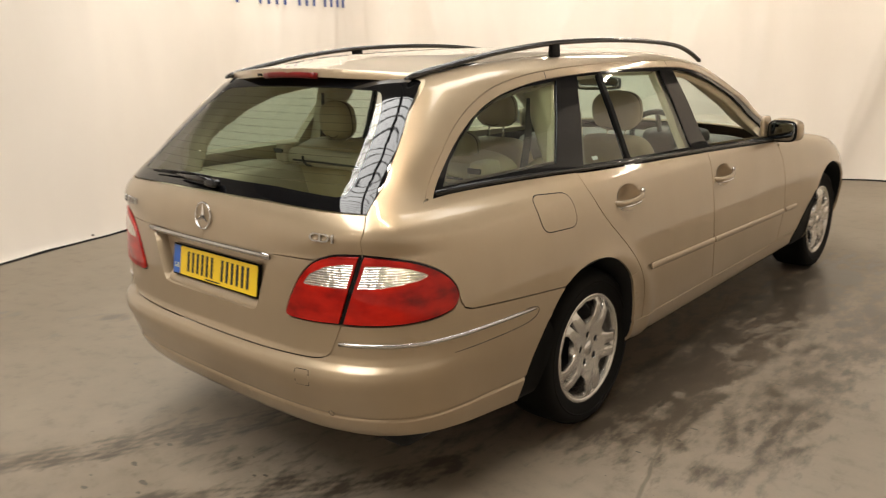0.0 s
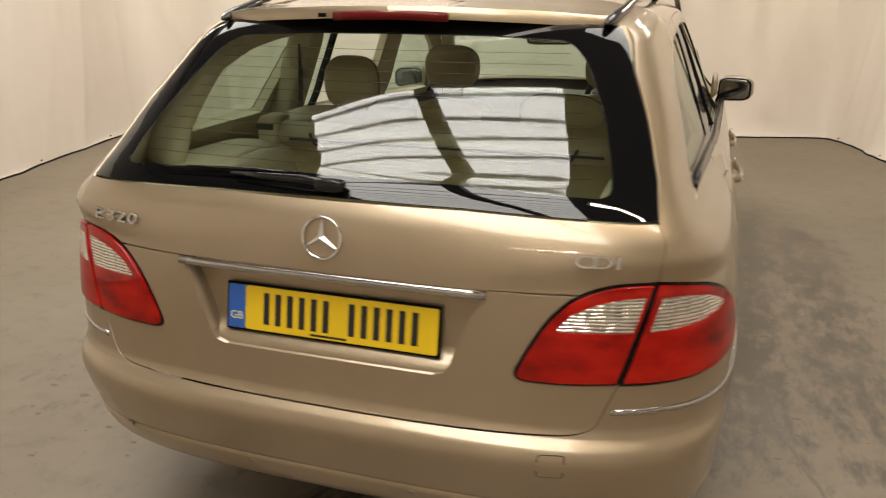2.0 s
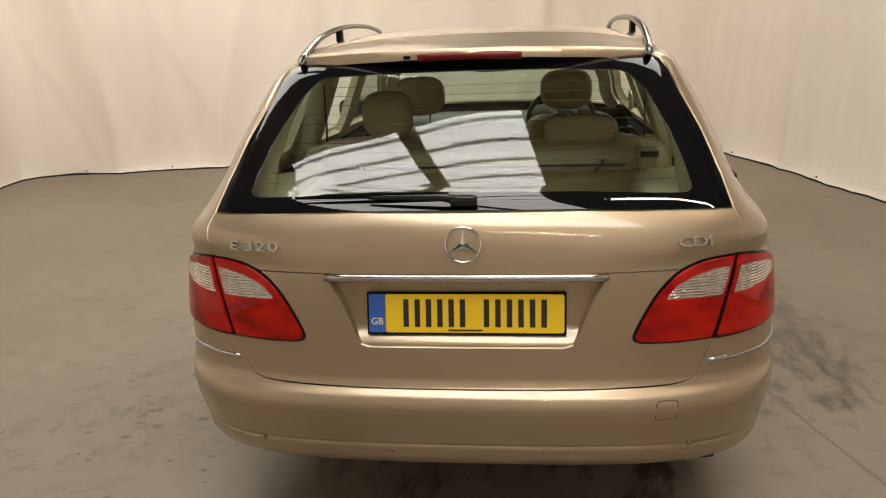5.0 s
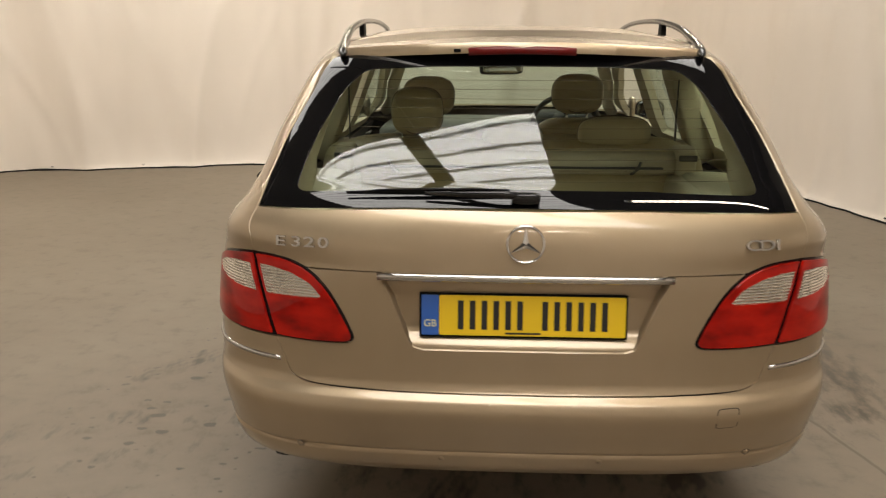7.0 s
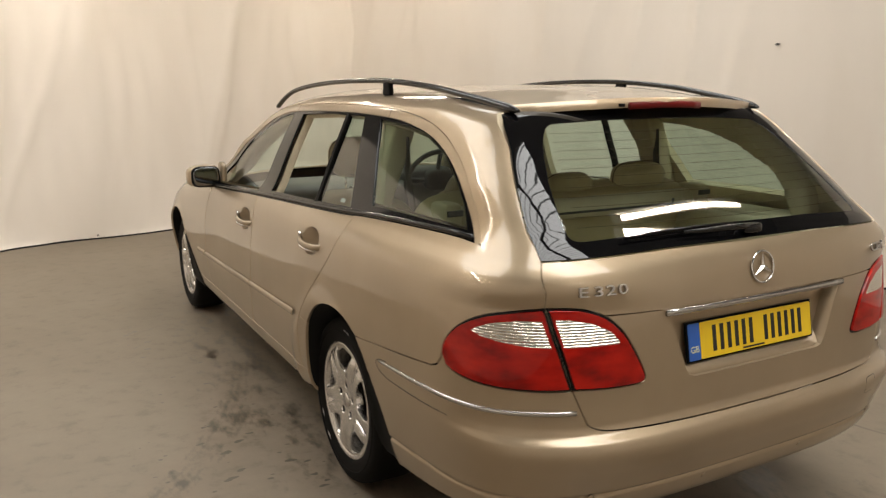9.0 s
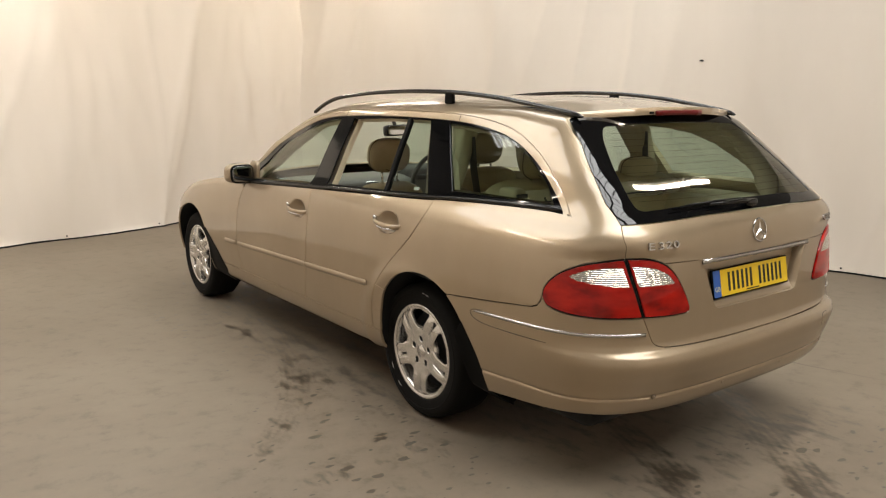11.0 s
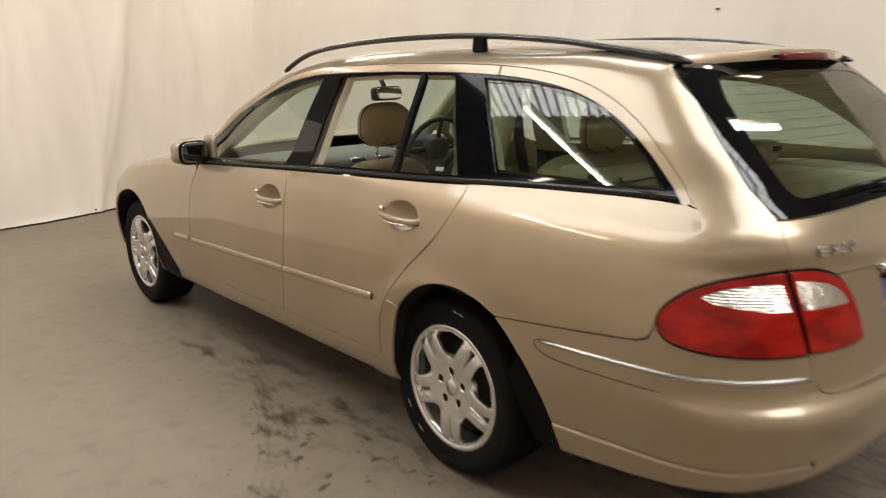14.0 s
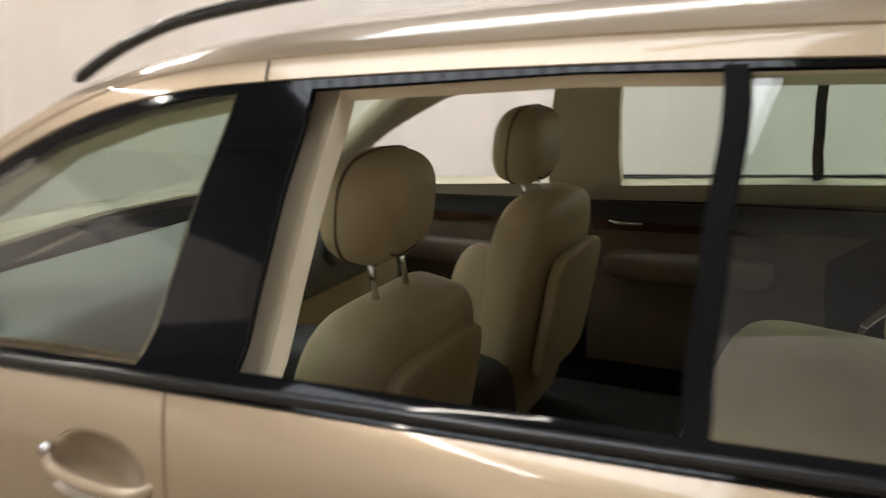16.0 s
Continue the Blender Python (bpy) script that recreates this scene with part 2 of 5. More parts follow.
def glass_material(name, tint, frac):
    """Clear tinted pane: light goes through, the surface mirrors by the angle."""
    m = bpy.data.materials.new(name)
    m.use_nodes = True
    n, l = m.node_tree.nodes, m.node_tree.links
    n.clear()
    out = n.new("ShaderNodeOutputMaterial")
    tr = n.new("ShaderNodeBsdfTransparent")
    tr.inputs["Color"].default_value = (*tint, 1)
    gl = n.new("ShaderNodeBsdfGlossy")
    gl.inputs["Roughness"].default_value = 0.0
    lw = n.new("ShaderNodeLayerWeight")
    lw.inputs["Blend"].default_value = 0.5
    p5 = n.new("ShaderNodeMath")
    p5.operation = 'POWER'
    p5.inputs[1].default_value = 5.0
    fr = n.new("ShaderNodeMath")
    fr.operation = 'MULTIPLY_ADD'
    fr.inputs[1].default_value = 1.0 - frac
    fr.inputs[2].default_value = frac
    l.new(lw.outputs["Facing"], p5.inputs[0])
    l.new(p5.outputs[0], fr.inputs[0])
    mx = n.new("ShaderNodeMixShader")
    l.new(fr.outputs[0], mx.inputs[0])
    l.new(tr.outputs[0], mx.inputs[1])
    l.new(gl.outputs[0], mx.inputs[2])
    l.new(mx.outputs[0], out.inputs["Surface"])
    return m


GLASS = glass_material("tinted_glass", (0.76, 0.85, 0.79), 0.085)
GLASS_REAR = glass_material("darker_tinted_glass", (0.56, 0.64, 0.56), 0.085)


def lamp_material(name, colour, strength):
    m = bpy.data.materials.new(name)
    m.use_nodes = True
    n, l = m.node_tree.nodes, m.node_tree.links
    n.clear()
    out = n.new("ShaderNodeOutputMaterial")
    e = n.new("ShaderNodeEmission")
    e.inputs["Color"].default_value = (*colour, 1)
    e.inputs["Strength"].default_value = strength
    l.new(e.outputs[0], out.inputs["Surface"])
    return m


TUBE = lamp_material("tube_glow", (1.0, 0.865, 0.71), 126.0)
SKYLIGHT_CLEAN = lamp_material("skylight_clean_glow", (1.0, 0.98, 0.95), 7.0)
SKYLIGHT = lamp_material("skylight_glow", (1.0, 0.98, 0.95), 9.6)


def weathered_sheet(mat, lines, dark):
    """Grimy translucent roof sheet lit by the sky behind it, with dirt along the corrugations."""
    n, l = mat.node_tree.nodes, mat.node_tree.links
    e = [k for k in n if k.type == "EMISSION"][0]
    c = n.new("ShaderNodeTexCoord")
    sep = n.new("ShaderNodeSeparateXYZ")
    l.new(c.outputs["UV"], sep.inputs[0])
    wave = n.new("ShaderNodeMath")
    wave.operation = "SINE"
    l.new(sep.outputs["Y"], wave.inputs[0])
    mp = n.new("ShaderNodeMapping")
    mp.inputs["Scale"].default_value = (2.2, 13.0, 1.0)
    t = n.new("ShaderNodeTexNoise")
    t.inputs["Scale"].default_value = 2.6
    t.inputs["Detail"].default_value = 7.0
    t.inputs["Roughness"].default_value = 0.72
    l.new(c.outputs["Object"], mp.inputs["Vector"])
    l.new(mp.outputs["Vector"], t.inputs["Vector"])
    lift = n.new("ShaderNodeMath")
    lift.operation = "MULTIPLY_ADD"
    lift.inputs[1].default_value = 0.5
    lift.inputs[2].default_value = 0.5
    l.new(wave.outputs[0], lift.inputs[0])
    thin = n.new("ShaderNodeMath")
    thin.operation = "POWER"
    thin.inputs[1].default_value = 9.0
    l.new(lift.outputs[0], thin.inputs[0])
    add = n.new("ShaderNodeMath")
    add.operation = "MULTIPLY_ADD"
    add.inputs[1].default_value = -lines
    l.new(thin.outputs[0], add.inputs[0])
    l.new(t.outputs["Fac"], add.inputs[2])
    r = n.new("ShaderNodeValToRGB")
    r.color_ramp.elements[0].position, r.color_ramp.elements[0].color = 0.14, (dark, dark, 0.95 * dark, 1)
    r.color_ramp.elements[1].position, r.color_ramp.elements[1].color = 0.46, (1.0, 0.98, 0.95, 1)
    l.new(add.outputs[0], r.inputs["Fac"])
    l.new(r.outputs["Color"], e.inputs["Color"])


weathered_sheet(SKYLIGHT, 0.40, 0.08)
weathered_sheet(SKYLIGHT_CLEAN, 0.40, 0.15)

# ---------------------------------------------------------------- mesh helpers


def pchip(xs, ys):
    """A smooth monotone curve through the points."""
    xs, ys = np.array(xs, float), np.array(ys, float)
    h, d = np.diff(xs), np.diff(ys) / np.diff(xs)
    m = np.zeros(len(xs))
    for i in range(1, len(xs) - 1):
        if d[i - 1] * d[i] > 0:
            w1, w2 = 2 * h[i] + h[i - 1], h[i] + 2 * h[i - 1]
            m[i] = (w1 + w2) / (w1 / d[i - 1] + w2 / d[i])
    m[0], m[-1] = d[0], d[-1]
    xl, yl, ml = xs.tolist(), ys.tolist(), m.tolist()

    def f(x):
        if x <= xl[0]:
            return yl[0] + ml[0] * (x - xl[0])
        if x >= xl[-1]:
            return yl[-1] + ml[-1] * (x - xl[-1])
        i = 0
        while x > xl[i + 1]:
            i += 1
        w = xl[i + 1] - xl[i]
        t = (x - xl[i]) / w
        t2, t3 = t * t, t * t * t
        return (2 * t3 - 3 * t2 + 1) * yl[i] + (t3 - 2 * t2 + t) * w * ml[i] + (3 * t2 - 2 * t3) * yl[i + 1] + (t3 - t2) * w * ml[i + 1]
    return f


def smooth(a, b, x):
    t = min(1.0, max(0.0, (x - a) / (b - a)))
    return t * t * (3 - 2 * t)


def part(name, bm, mat, parent=None, label="", shade=True):
    me = bpy.data.meshes.new(name)
    bm.to_mesh(me)
    bm.free()
    if shade:
        for p in me.polygons:
            p.use_smooth = True
    me.materials.append(mat)
    ob = new(name, me)
    ob.parent = parent
    if label:
        tagged(ob, label)
    return ob


def raw(name, verts, faces, mat, parent=None, label="", normals=None, smooth_it=True):
    me = bpy.data.meshes.new(name)
    me.from_pydata([tuple(v) for v in verts], [], faces)
    if smooth_it:
        for p in me.polygons:
            p.use_smooth = True
    if normals is not None:
        me.normals_split_custom_set_from_vertices([tuple(v) for v in normals])
    me.materials.append(mat)
    ob = new(name, me)
    ob.parent = parent
    if label:
        tagged(ob, label)
    return ob


def thing(name, label, category, at=(0, 0, 0), group="", kind=""):
    ob = new(name)
    ob.empty_display_size = 0.1
    ob.matrix_world = Matrix.Translation(at)
    return tagged(ob, label, category, group, kind)


def box(bm, lo, hi, bevel=0.0, seg=2):
    lo, hi = Vector(lo), Vector(hi)
    r = bmesh.ops.create_cube(bm, size=1.0, matrix=Matrix.Translation((lo + hi) / 2) @ Matrix.Diagonal((*(hi - lo), 1)))
    if bevel:
        es = {e for v in r["verts"] for e in v.link_edges}
        bmesh.ops.bevel(bm, geom=list(es), offset=bevel, segments=seg, affect="EDGES", profile=0.6)
    return bm


def tube(points, radius, sides=10, closed=False, flat=1.0, cap=True):
    """A round bar along points; radius may be a list. flat squeezes it sideways."""
    bm = bmesh.new()
    pts = [Vector(p) for p in points]
    rings = []
    n = len(pts)
    up = Vector((0, 0, 1))
    for i, p in enumerate(pts):
        a = pts[(i - 1) % n] if (closed or i > 0) else p
        c = pts[(i + 1) % n] if (closed or i < n - 1) else p
        d = (c - a).normalized()
        side = d.cross(up)
        if side.length < 1e-3:
            side = d.cross(Vector((1, 0, 0)))
        side.normalize()
        nn = side.cross(d).normalized()
        r = radius[i] if isinstance(radius, (list, tuple)) else radius
        rings.append([bm.verts.new(p + (side * math.cos(k) * flat + nn * math.sin(k)) * r) for k in (2 * math.pi * j / sides for j in range(sides))])
    for i in range(n if closed else n - 1):
        a, b = rings[i], rings[(i + 1) % n]
        for j in range(sides):
            bm.faces.new((a[j], a[(j + 1) % sides], b[(j + 1) % sides], b[j]))
    if cap and not closed:
        bm.faces.new(rings[0][::-1])
        bm.faces.new(rings[-1])
    bmesh.ops.recalc_face_normals(bm, faces=bm.faces)
    return bm


def inset_poly(poly, d):
    """The polygon drawn in by d on all sides."""
    n = len(poly)
    area = sum(poly[i][0] * poly[(i + 1) % n][1] - poly[(i + 1) % n][0] * poly[i][1] for i in range(n))
    s = 1 if area > 0 else -1
    res = []
    for i in range(n):
        p, q, r = Vector(poly[i - 1]), Vector(poly[i]), Vector(poly[(i + 1) % n])
        a, b = (q - p), (r - q)
        if a.length < 1e-7 or b.length < 1e-7:
            continue
        a.normalize(), b.normalize()
        na, nb = Vector((-a.y, a.x)) * s, Vector((-b.y, b.x)) * s
        m = na + nb
        k = max(0.5, m.length_squared / 2)
        res.append(tuple(q + m * (d / k)))
    return res


def curve_through(pts, n=6):
    """Catmull-Rom points through pts (open)."""
    P = [Vector(p) for p in pts]
    P = [2 * P[0] - P[1]] + P + [2 * P[-1] - P[-2]]
    out = []
    for i in range(1, len(P) - 2):
        for k in range(n):
            t = k / n
            out.append(0.5 * ((2 * P[i]) + (P[i + 1] - P[i - 1]) * t + (2 * P[i - 1] - 5 * P[i] + 4 * P[i + 1] - P[i + 2]) * t * t
                              + (3 * P[i] - P[i - 1] - 3 * P[i + 1] + P[i + 2]) * t ** 3))
    out.append(P[-2])
    return [tuple(p) for p in out]


def rounded(poly, r, n=5):
    """Rounds the corners of a polygon; r is one radius or one a corner."""
    out = []
    m = len(poly)
    for i in range(m):
        p, q, s = Vector(poly[i - 1]), Vector(poly[i]), Vector(poly[(i + 1) % m])
        rr = r[i] if isinstance(r, (list, tuple)) else r
        d = min(rr, (p - q).length * 0.49, (s - q).length * 0.49)
        if d < 1e-4:
            out.append(tuple(q))
            continue
        a, b = q + (p - q).normalized() * d, q + (s - q).normalized() * d
        for k in range(n + 1):
            t = k / n
            out.append(tuple(a * (1 - t) ** 2 + q * 2 * t * (1 - t) + b * t * t))
    return out


def chart_normal(chart, u, v, centre, e=2e-3):
    a, b = Vector(chart(u + e, v)) - Vector(chart(u - e, v)), Vector(chart(u, v + e)) - Vector(chart(u, v - e))
    n = a.cross(b)
    if n.length < 1e-12:
        n = Vector((0, 0, 1))
    n.normalize()
    if n.dot(Vector(chart(u, v)) - centre) < 0:
        n = -n
    return n


CAR_CENTRE = Vector((0, 1.0, 0.75))


def panel(name, poly, chart, mat, parent=None, label="", step=0.04, vstep=None, out=0.0, depth=0.012, gap=0.0, holes=(), centre=CAR_CENTRE, puff=None):
    """A skin over the part of a curved chart inside a polygon, with edges turned in by depth. out lifts it off the chart."""
    if gap:
        poly = inset_poly(poly, gap)
        holes = [inset_poly(h, -gap) for h in holes]
    loops = [[Vector((u, v, 0)) for u, v in p] for p in (poly, *holes)]
    flat = [p for lp in loops for p in lp]
    tris = tessellate(loops)
    bm = bmesh.new()
    vs = [bm.verts.new(p) for p in flat]
    for t in tris:
        if len({*t}) == 3:
            try:
                bm.faces.new([vs[i] for i in t])
            except ValueError:
                pass
    bmesh.ops.remove_doubles(bm, verts=bm.verts, dist=1e-6)
    for axis, st in ((0, step), (1, vstep or step)):
        lo, hi = min(p[axis] for p in flat), max(p[axis] for p in flat)
        k = math.floor(lo / st) + 1
        while k * st < hi:
            co, no = [0, 0, 0], [0, 0, 0]
            co[axis], no[axis] = k * st, 1
            bmesh.ops.bisect_plane(bm, geom=list(bm.verts) + list(bm.edges) + list(bm.faces), plane_co=co, plane_no=no, dist=1e-6)
            k += 1
    bm.verts.index_update()
    verts, normals = [], []
    for v in bm.verts:
        n = chart_normal(chart, v.co.x, v.co.y, centre)
        verts.append(Vector(chart(v.co.x, v.co.y)) + n * (out + (puff(v.co.x, v.co.y) if puff else 0.0)))
        if puff:
            lifted = lambda s, t: Vector(chart(s, t)) + n * puff(s, t)
            n = chart_normal(lifted, v.co.x, v.co.y, centre, 1e-3)
        normals.append(n)
    faces = []
    for f in bm.faces:
        ids = [v.index for v in f.verts]
        area = Vector()
        for i, j in zip(ids, ids[1:] + ids[:1]):
            area += verts[i].cross(verts[j])
        if area.length < 1e-10:
            continue
        if area.dot(normals[ids[0]]) < 0:
            ids.reverse()
        faces.append(ids)
    if depth:
        for e in bm.edges:
            if len(e.link_faces) != 1:
                continue
            i, j = e.verts[0].index, e.verts[1].index
            f = e.link_faces[0]
            mid = sum((verts[v.index] for v in f.verts), Vector()) / len(f.verts)
            p, q = verts[i], verts[j]
            side = (p + q) / 2 - mid
            base = len(verts)
            verts += [p.copy(), q.copy(), q - normals[j] * depth, p - normals[i] * depth]
            nn = (q - p).cross(normals[i])
            if nn.length < 1e-12:
                nn = normals[i].copy()
            nn.normalize()
            if nn.dot(side) < 0:
                nn = -nn
            quad = [base, base + 1, base + 2, base + 3]
            if (verts[base + 1] - verts[base]).cross(verts[base + 2] - verts[base]).dot(nn) < 0:
                quad.reverse()
            soft = (nn * 0.75 + normals[i] * 0.66).normalized()
            normals += [soft, soft, nn, nn]
            faces.append(quad)
    bm.free()
    return raw(name, verts, faces, mat, parent, label, normals)


def tessellate(loops):
    from mathutils.geometry import tessellate_polygon
    return tessellate_polygon(loops)


def mirrored(ob, name=None):
    """The same part on the other side of the car (x turned round)."""
    me = ob.data.copy()
    n = [Vector((-c.vector[0], c.vector[1], c.vector[2])) for c in me.corner_normals] if me.has_custom_normals else None
    loops = [[me.loops[i].vertex_index for i in p.loop_indices] for p in me.polygons]
    me2 = bpy.data.meshes.new(ob.data.name)
    me2.from_pydata([(-v.co.x, v.co.y, v.co.z) for v in me.vertices], [], [lp[::-1] for lp in loops])
    for p, q in zip(me2.polygons, me.polygons):
        p.use_smooth = q.use_smooth
        p.material_index = q.material_index
    for mt in me.materials:
        me2.materials.append(mt)
    if n is not None:
        order = []
        for p in me.polygons:
            order += [n[i] for i in p.loop_indices][::-1]
        me2.normals_split_custom_set([tuple(v) for v in order])
    bpy.data.meshes.remove(me)
    o = new(name or ob.name.split(".")[0], me2)
    o.parent = ob.parent
    for key in ("label", "category", "group", "kind"):
        if key in ob:
            o[key] = ob[key]
    return o


# ---------------------------------------------------------------- the shape of the car
# Car axes are the world's: y ahead with 0 at the rear axle, x to the car's right, z up from the floor.
WIDTH = pchip([0.20, 0.24, 0.27, 0.30, 0.34, 0.42, 0.57, 0.70, 0.80, 0.88, 0.94, 0.985, 1.03, 1.20, 1.365, 1.400, 1.415, 1.430, 1.440],
              [0.74, 0.800, 0.842, 0.864, 0.876, 0.889, 0.901, 0.899, 0.890, 0.878, 0.862, 0.838, 0.803, 0.730, 0.654, 0.632, 0.613, 0.585, 0.550])
ROOF_EDGE = pchip([-0.80, -0.60, -0.30, 0.30, 0.90, 1.20, 1.45, 1.70], [1.395, 1.413, 1.444, 1.454, 1.445, 1.421, 1.378, 1.32])
HOOD_EDGE = pchip([1.80, 2.10, 2.50, 2.854, 3.15, 3.40, 3.58], [0.985, 0.958, 0.916, 0.860, 0.775, 0.670, 0.56])
REAR = pchip([0.20, 0.26, 0.300, 0.330, 0.350, 0.375, 0.41, 0.43, 0.48, 0.53, 0.557, 0.582, 0.605, 0.75, 0.90, 0.97, 1.01, 1.045, 1.10, 1.20, 1.386, 1.44],
             [-0.95, -1.05, -1.115, -1.138, -1.154, -1.166, -1.178, -1.184, -1.201, -1.212, -1.2055, -1.181, -1.174, -1.168, -1.158, -1.150, -1.138, -1.112, -1.050, -0.935, -0.720, -0.655])
CORNER = pchip([0.2, 0.6, 1.0, 1.2, 1.39, 1.44], [0.56, 0.56, 0.55, 0.46, 0.36, 0.35])
FRONT = pchip([0.20, 0.30, 0.50, 0.65, 0.80, 0.90], [3.46, 3.54, 3.57, 3.55, 3.44, 3.3])
SPAN = 1.2
A0 = 0.86


def width(y, z):
    zz = z
    if y > 1.8 and z > 0.6:
        zz = 0.6 + (z - 0.6) * 0.385 / (HOOD_EDGE(y) - 0.6)
    elif z > 1.2:
        zz = 1.2 + (z - 1.2) * 0.24 / (ROOF_EDGE(y) - 1.2)
    w = WIDTH(min(zz, 1.4405))
    low = 1 - 0.042 * max(0.0, -y) ** 2 - 0.03 * max(0.0, y - 2.3) ** 2
    top = 1 - 0.054 * (max(0.0, 0.3 - y) / 1.15) ** 2 - 0.035 * max(0.0, y - 0.7) ** 2
    k = smooth(0.95, 1.12, z)
    w *= low * (1 - k) + top * k
    for yc in (0.0, 2.854):
        r = math.hypot(y - yc, z - 0.318)
        if 0.3 < r < 0.55 and z > 0.25:
            w += 0.010 * math.exp(-((r - 0.375) / 0.045) ** 2)
    if y > 2.9:
        f = max(0.0, (y - 2.9) / max(0.1, FRONT(min(z, 0.9)) - 2.9))
        w *= max(0.0, 1 - min(1, f) ** 3.2) ** (1 / 3.2)
    return w


def wrap(s, z):
    """The body's skin: s runs from the middle of the tail (0) round the corner (SPAN) and along the side."""
    sg, s = (1, s) if s >= 0 else (-1, -s)
    b = CORNER(z)
    yc = REAR(z) + b
    if s >= SPAN:
        y = yc + s - SPAN
        return Vector((sg * width(y, z), y, z))
    th = s / SPAN * math.pi / 2
    glass = smooth(0.90, 1.03, z)
    p = 4.2 + 3.6 * glass
    sn, cs = math.sin(th), math.cos(th)
    r = ((sn / A0) ** p + (cs / b) ** p) ** (-1 / p)
    y = yc - r * cs
    return Vector((sg * width(y, z) * r * sn / A0, y + (0.03 + 0.095 * glass) * (r * sn) ** 2 * cs, z))


def at_x(x, z):
    sg, x = (1, x) if x >= 0 else (-1, -x)
    lo, hi = 0.0, SPAN
    for _ in range(30):
        m = (lo + hi) / 2
        lo, hi = (m, hi) if wrap(m, z).x < x else (lo, m)
    return (sg * lo, z)


def at_y(y, z, sg=1):
    lo, hi = 0.0, 6.0
    for _ in range(34):
        m = (lo + hi) / 2
        lo, hi = (m, hi) if wrap(m, z).y < y else (lo, m)
    return (sg * lo, z)


def side(y, z):
    """The left flank seen from the side."""
    return Vector((-width(y, z), y, z))


def sidewrap(s, z):
    v = wrap(s, z)
    return Vector((-v.x, v.y, v.z))


def S(*pts):
    """Side points (y, z) as wrap points."""
    return [at_y(y, z) for y, z in pts]


def pillow(bm, c, r, e=(0.5, 0.5), m=None, nu=20, nv=12, bend=None):
    """A rounded block: a superellipsoid about c with half sizes r."""
    def pw(x, p):
        return math.copysign(abs(x) ** p, x)
    rows = []
    m = m or Matrix.Identity(4)
    for j in range(nv + 1):
        v = -math.pi / 2 + math.pi * j / nv
        row = []
        for i in range(nu):
            u = 2 * math.pi * i / nu
            p = Vector((r[0] * pw(math.cos(v), e[0]) * pw(math.cos(u), e[1]), r[1] * pw(math.cos(v), e[0]) * pw(math.sin(u), e[1]), r[2] * pw(math.sin(v), e[0])))
            if bend:
                p = Vector(bend(p))
            row.append(bm.verts.new(Vector(c) + (m.to_3x3() @ p)))
        rows.append(row)
    for a, d in zip(rows, rows[1:]):
        for i in range(nu):
            bm.faces.new((a[i], a[(i + 1) % nu], d[(i + 1) % nu], d[i]))
    bmesh.ops.remove_doubles(bm, verts=[v for row in (rows[0], rows[-1]) for v in row], dist=1e-5)
    return bm


def soft_box(c, r, e=(0.35, 0.35), m=None, nu=24, nv=14, bend=None):
    return pillow(bmesh.new(), c, r, e, m, nu, nv, bend)


car = thing("estate_car", "champagne gold estate car parked on the concrete floor", "car")

BOT = 0.368
BELT = pchip([-0.86, -0.84, -0.72, -0.47, -0.17, 0.03, 0.30, 0.83, 1.13, 1.42, 1.86], [1.043, 1.050, 1.055, 1.050, 1.038, 1.026, 1.014, 0.993, 0.980, 0.966, 0.946])
SEAM_REAR = curve_through([(-0.072, BELT(-0.07)), (-0.066, 0.964), (0.003, 0.858), (0.149, 0.721), (0.249, 0.602), (0.300, 0.482), (0.316, BOT)], 5)
SEAM_MID = curve_through([(1.005, BELT(1.0)), (0.988, 0.93), (0.978, 0.82), (0.985, 0.62), (1.01, 0.48), (1.04, BOT)], 4)
SEAM_FRONT = curve_through([(1.86, 0.946), (1.93, 0.80), (1.95, 0.62), (1.94, 0.48), (1.92, BOT)], 4)
DITCH = curve_through([(1.99, 1.010), (1.80, 1.135), (1.58, 1.265), (1.36, 1.352), (1.15, 1.392), (0.92, 1.407), (0.50, 1.413), (0.12, 1.408), (-0.18, 1.390), (-0.42, 1.345), (-0.62, 1.250), (-0.77, 1.130), (-0.86, 1.040)], 5)
ARCH_REAR = curve_through([(0.272, 0.24), (0.255, 0.36), (0.236, 0.46), (0.185, 0.585), (0.070, 0.680), (-0.055, 0.715), (-0.175, 0.706), (-0.285, 0.660), (-0.390, 0.565), (-0.475, 0.445), (-0.515, 0.345), (-0.528, 0.295)], 5)
ARCH_FRONT = curve_through([(3.225, 0.30), (3.20, 0.45), (3.11, 0.60), (2.98, 0.680), (2.83, 0.712), (2.68, 0.690), (2.56, 0.61), (2.47, 0.47), (2.44, 0.26)], 5)


def belt_line(y0, y1, n=14):
    return [(y, BELT(y)) for y in np.linspace(y0, y1, n)]


def ellipse(cy, cz, a, b, n=28, p=2.4):
    out = []
    for k in range(n):
        t = 2 * math.pi * k / n
        c, s = math.cos(t), math.sin(t)
        out.append((cy + a * math.copysign(abs(c) ** (2 / p), c), cz + b * math.copysign(abs(s) ** (2 / p), s)))
    return out


def dish(cy, cz, a, b, deep):
    return lambda u, v: -deep * max(0.0, 1 - ((u - cy) / a) ** 2 - ((v - cz) / b) ** 2) ** 0.8


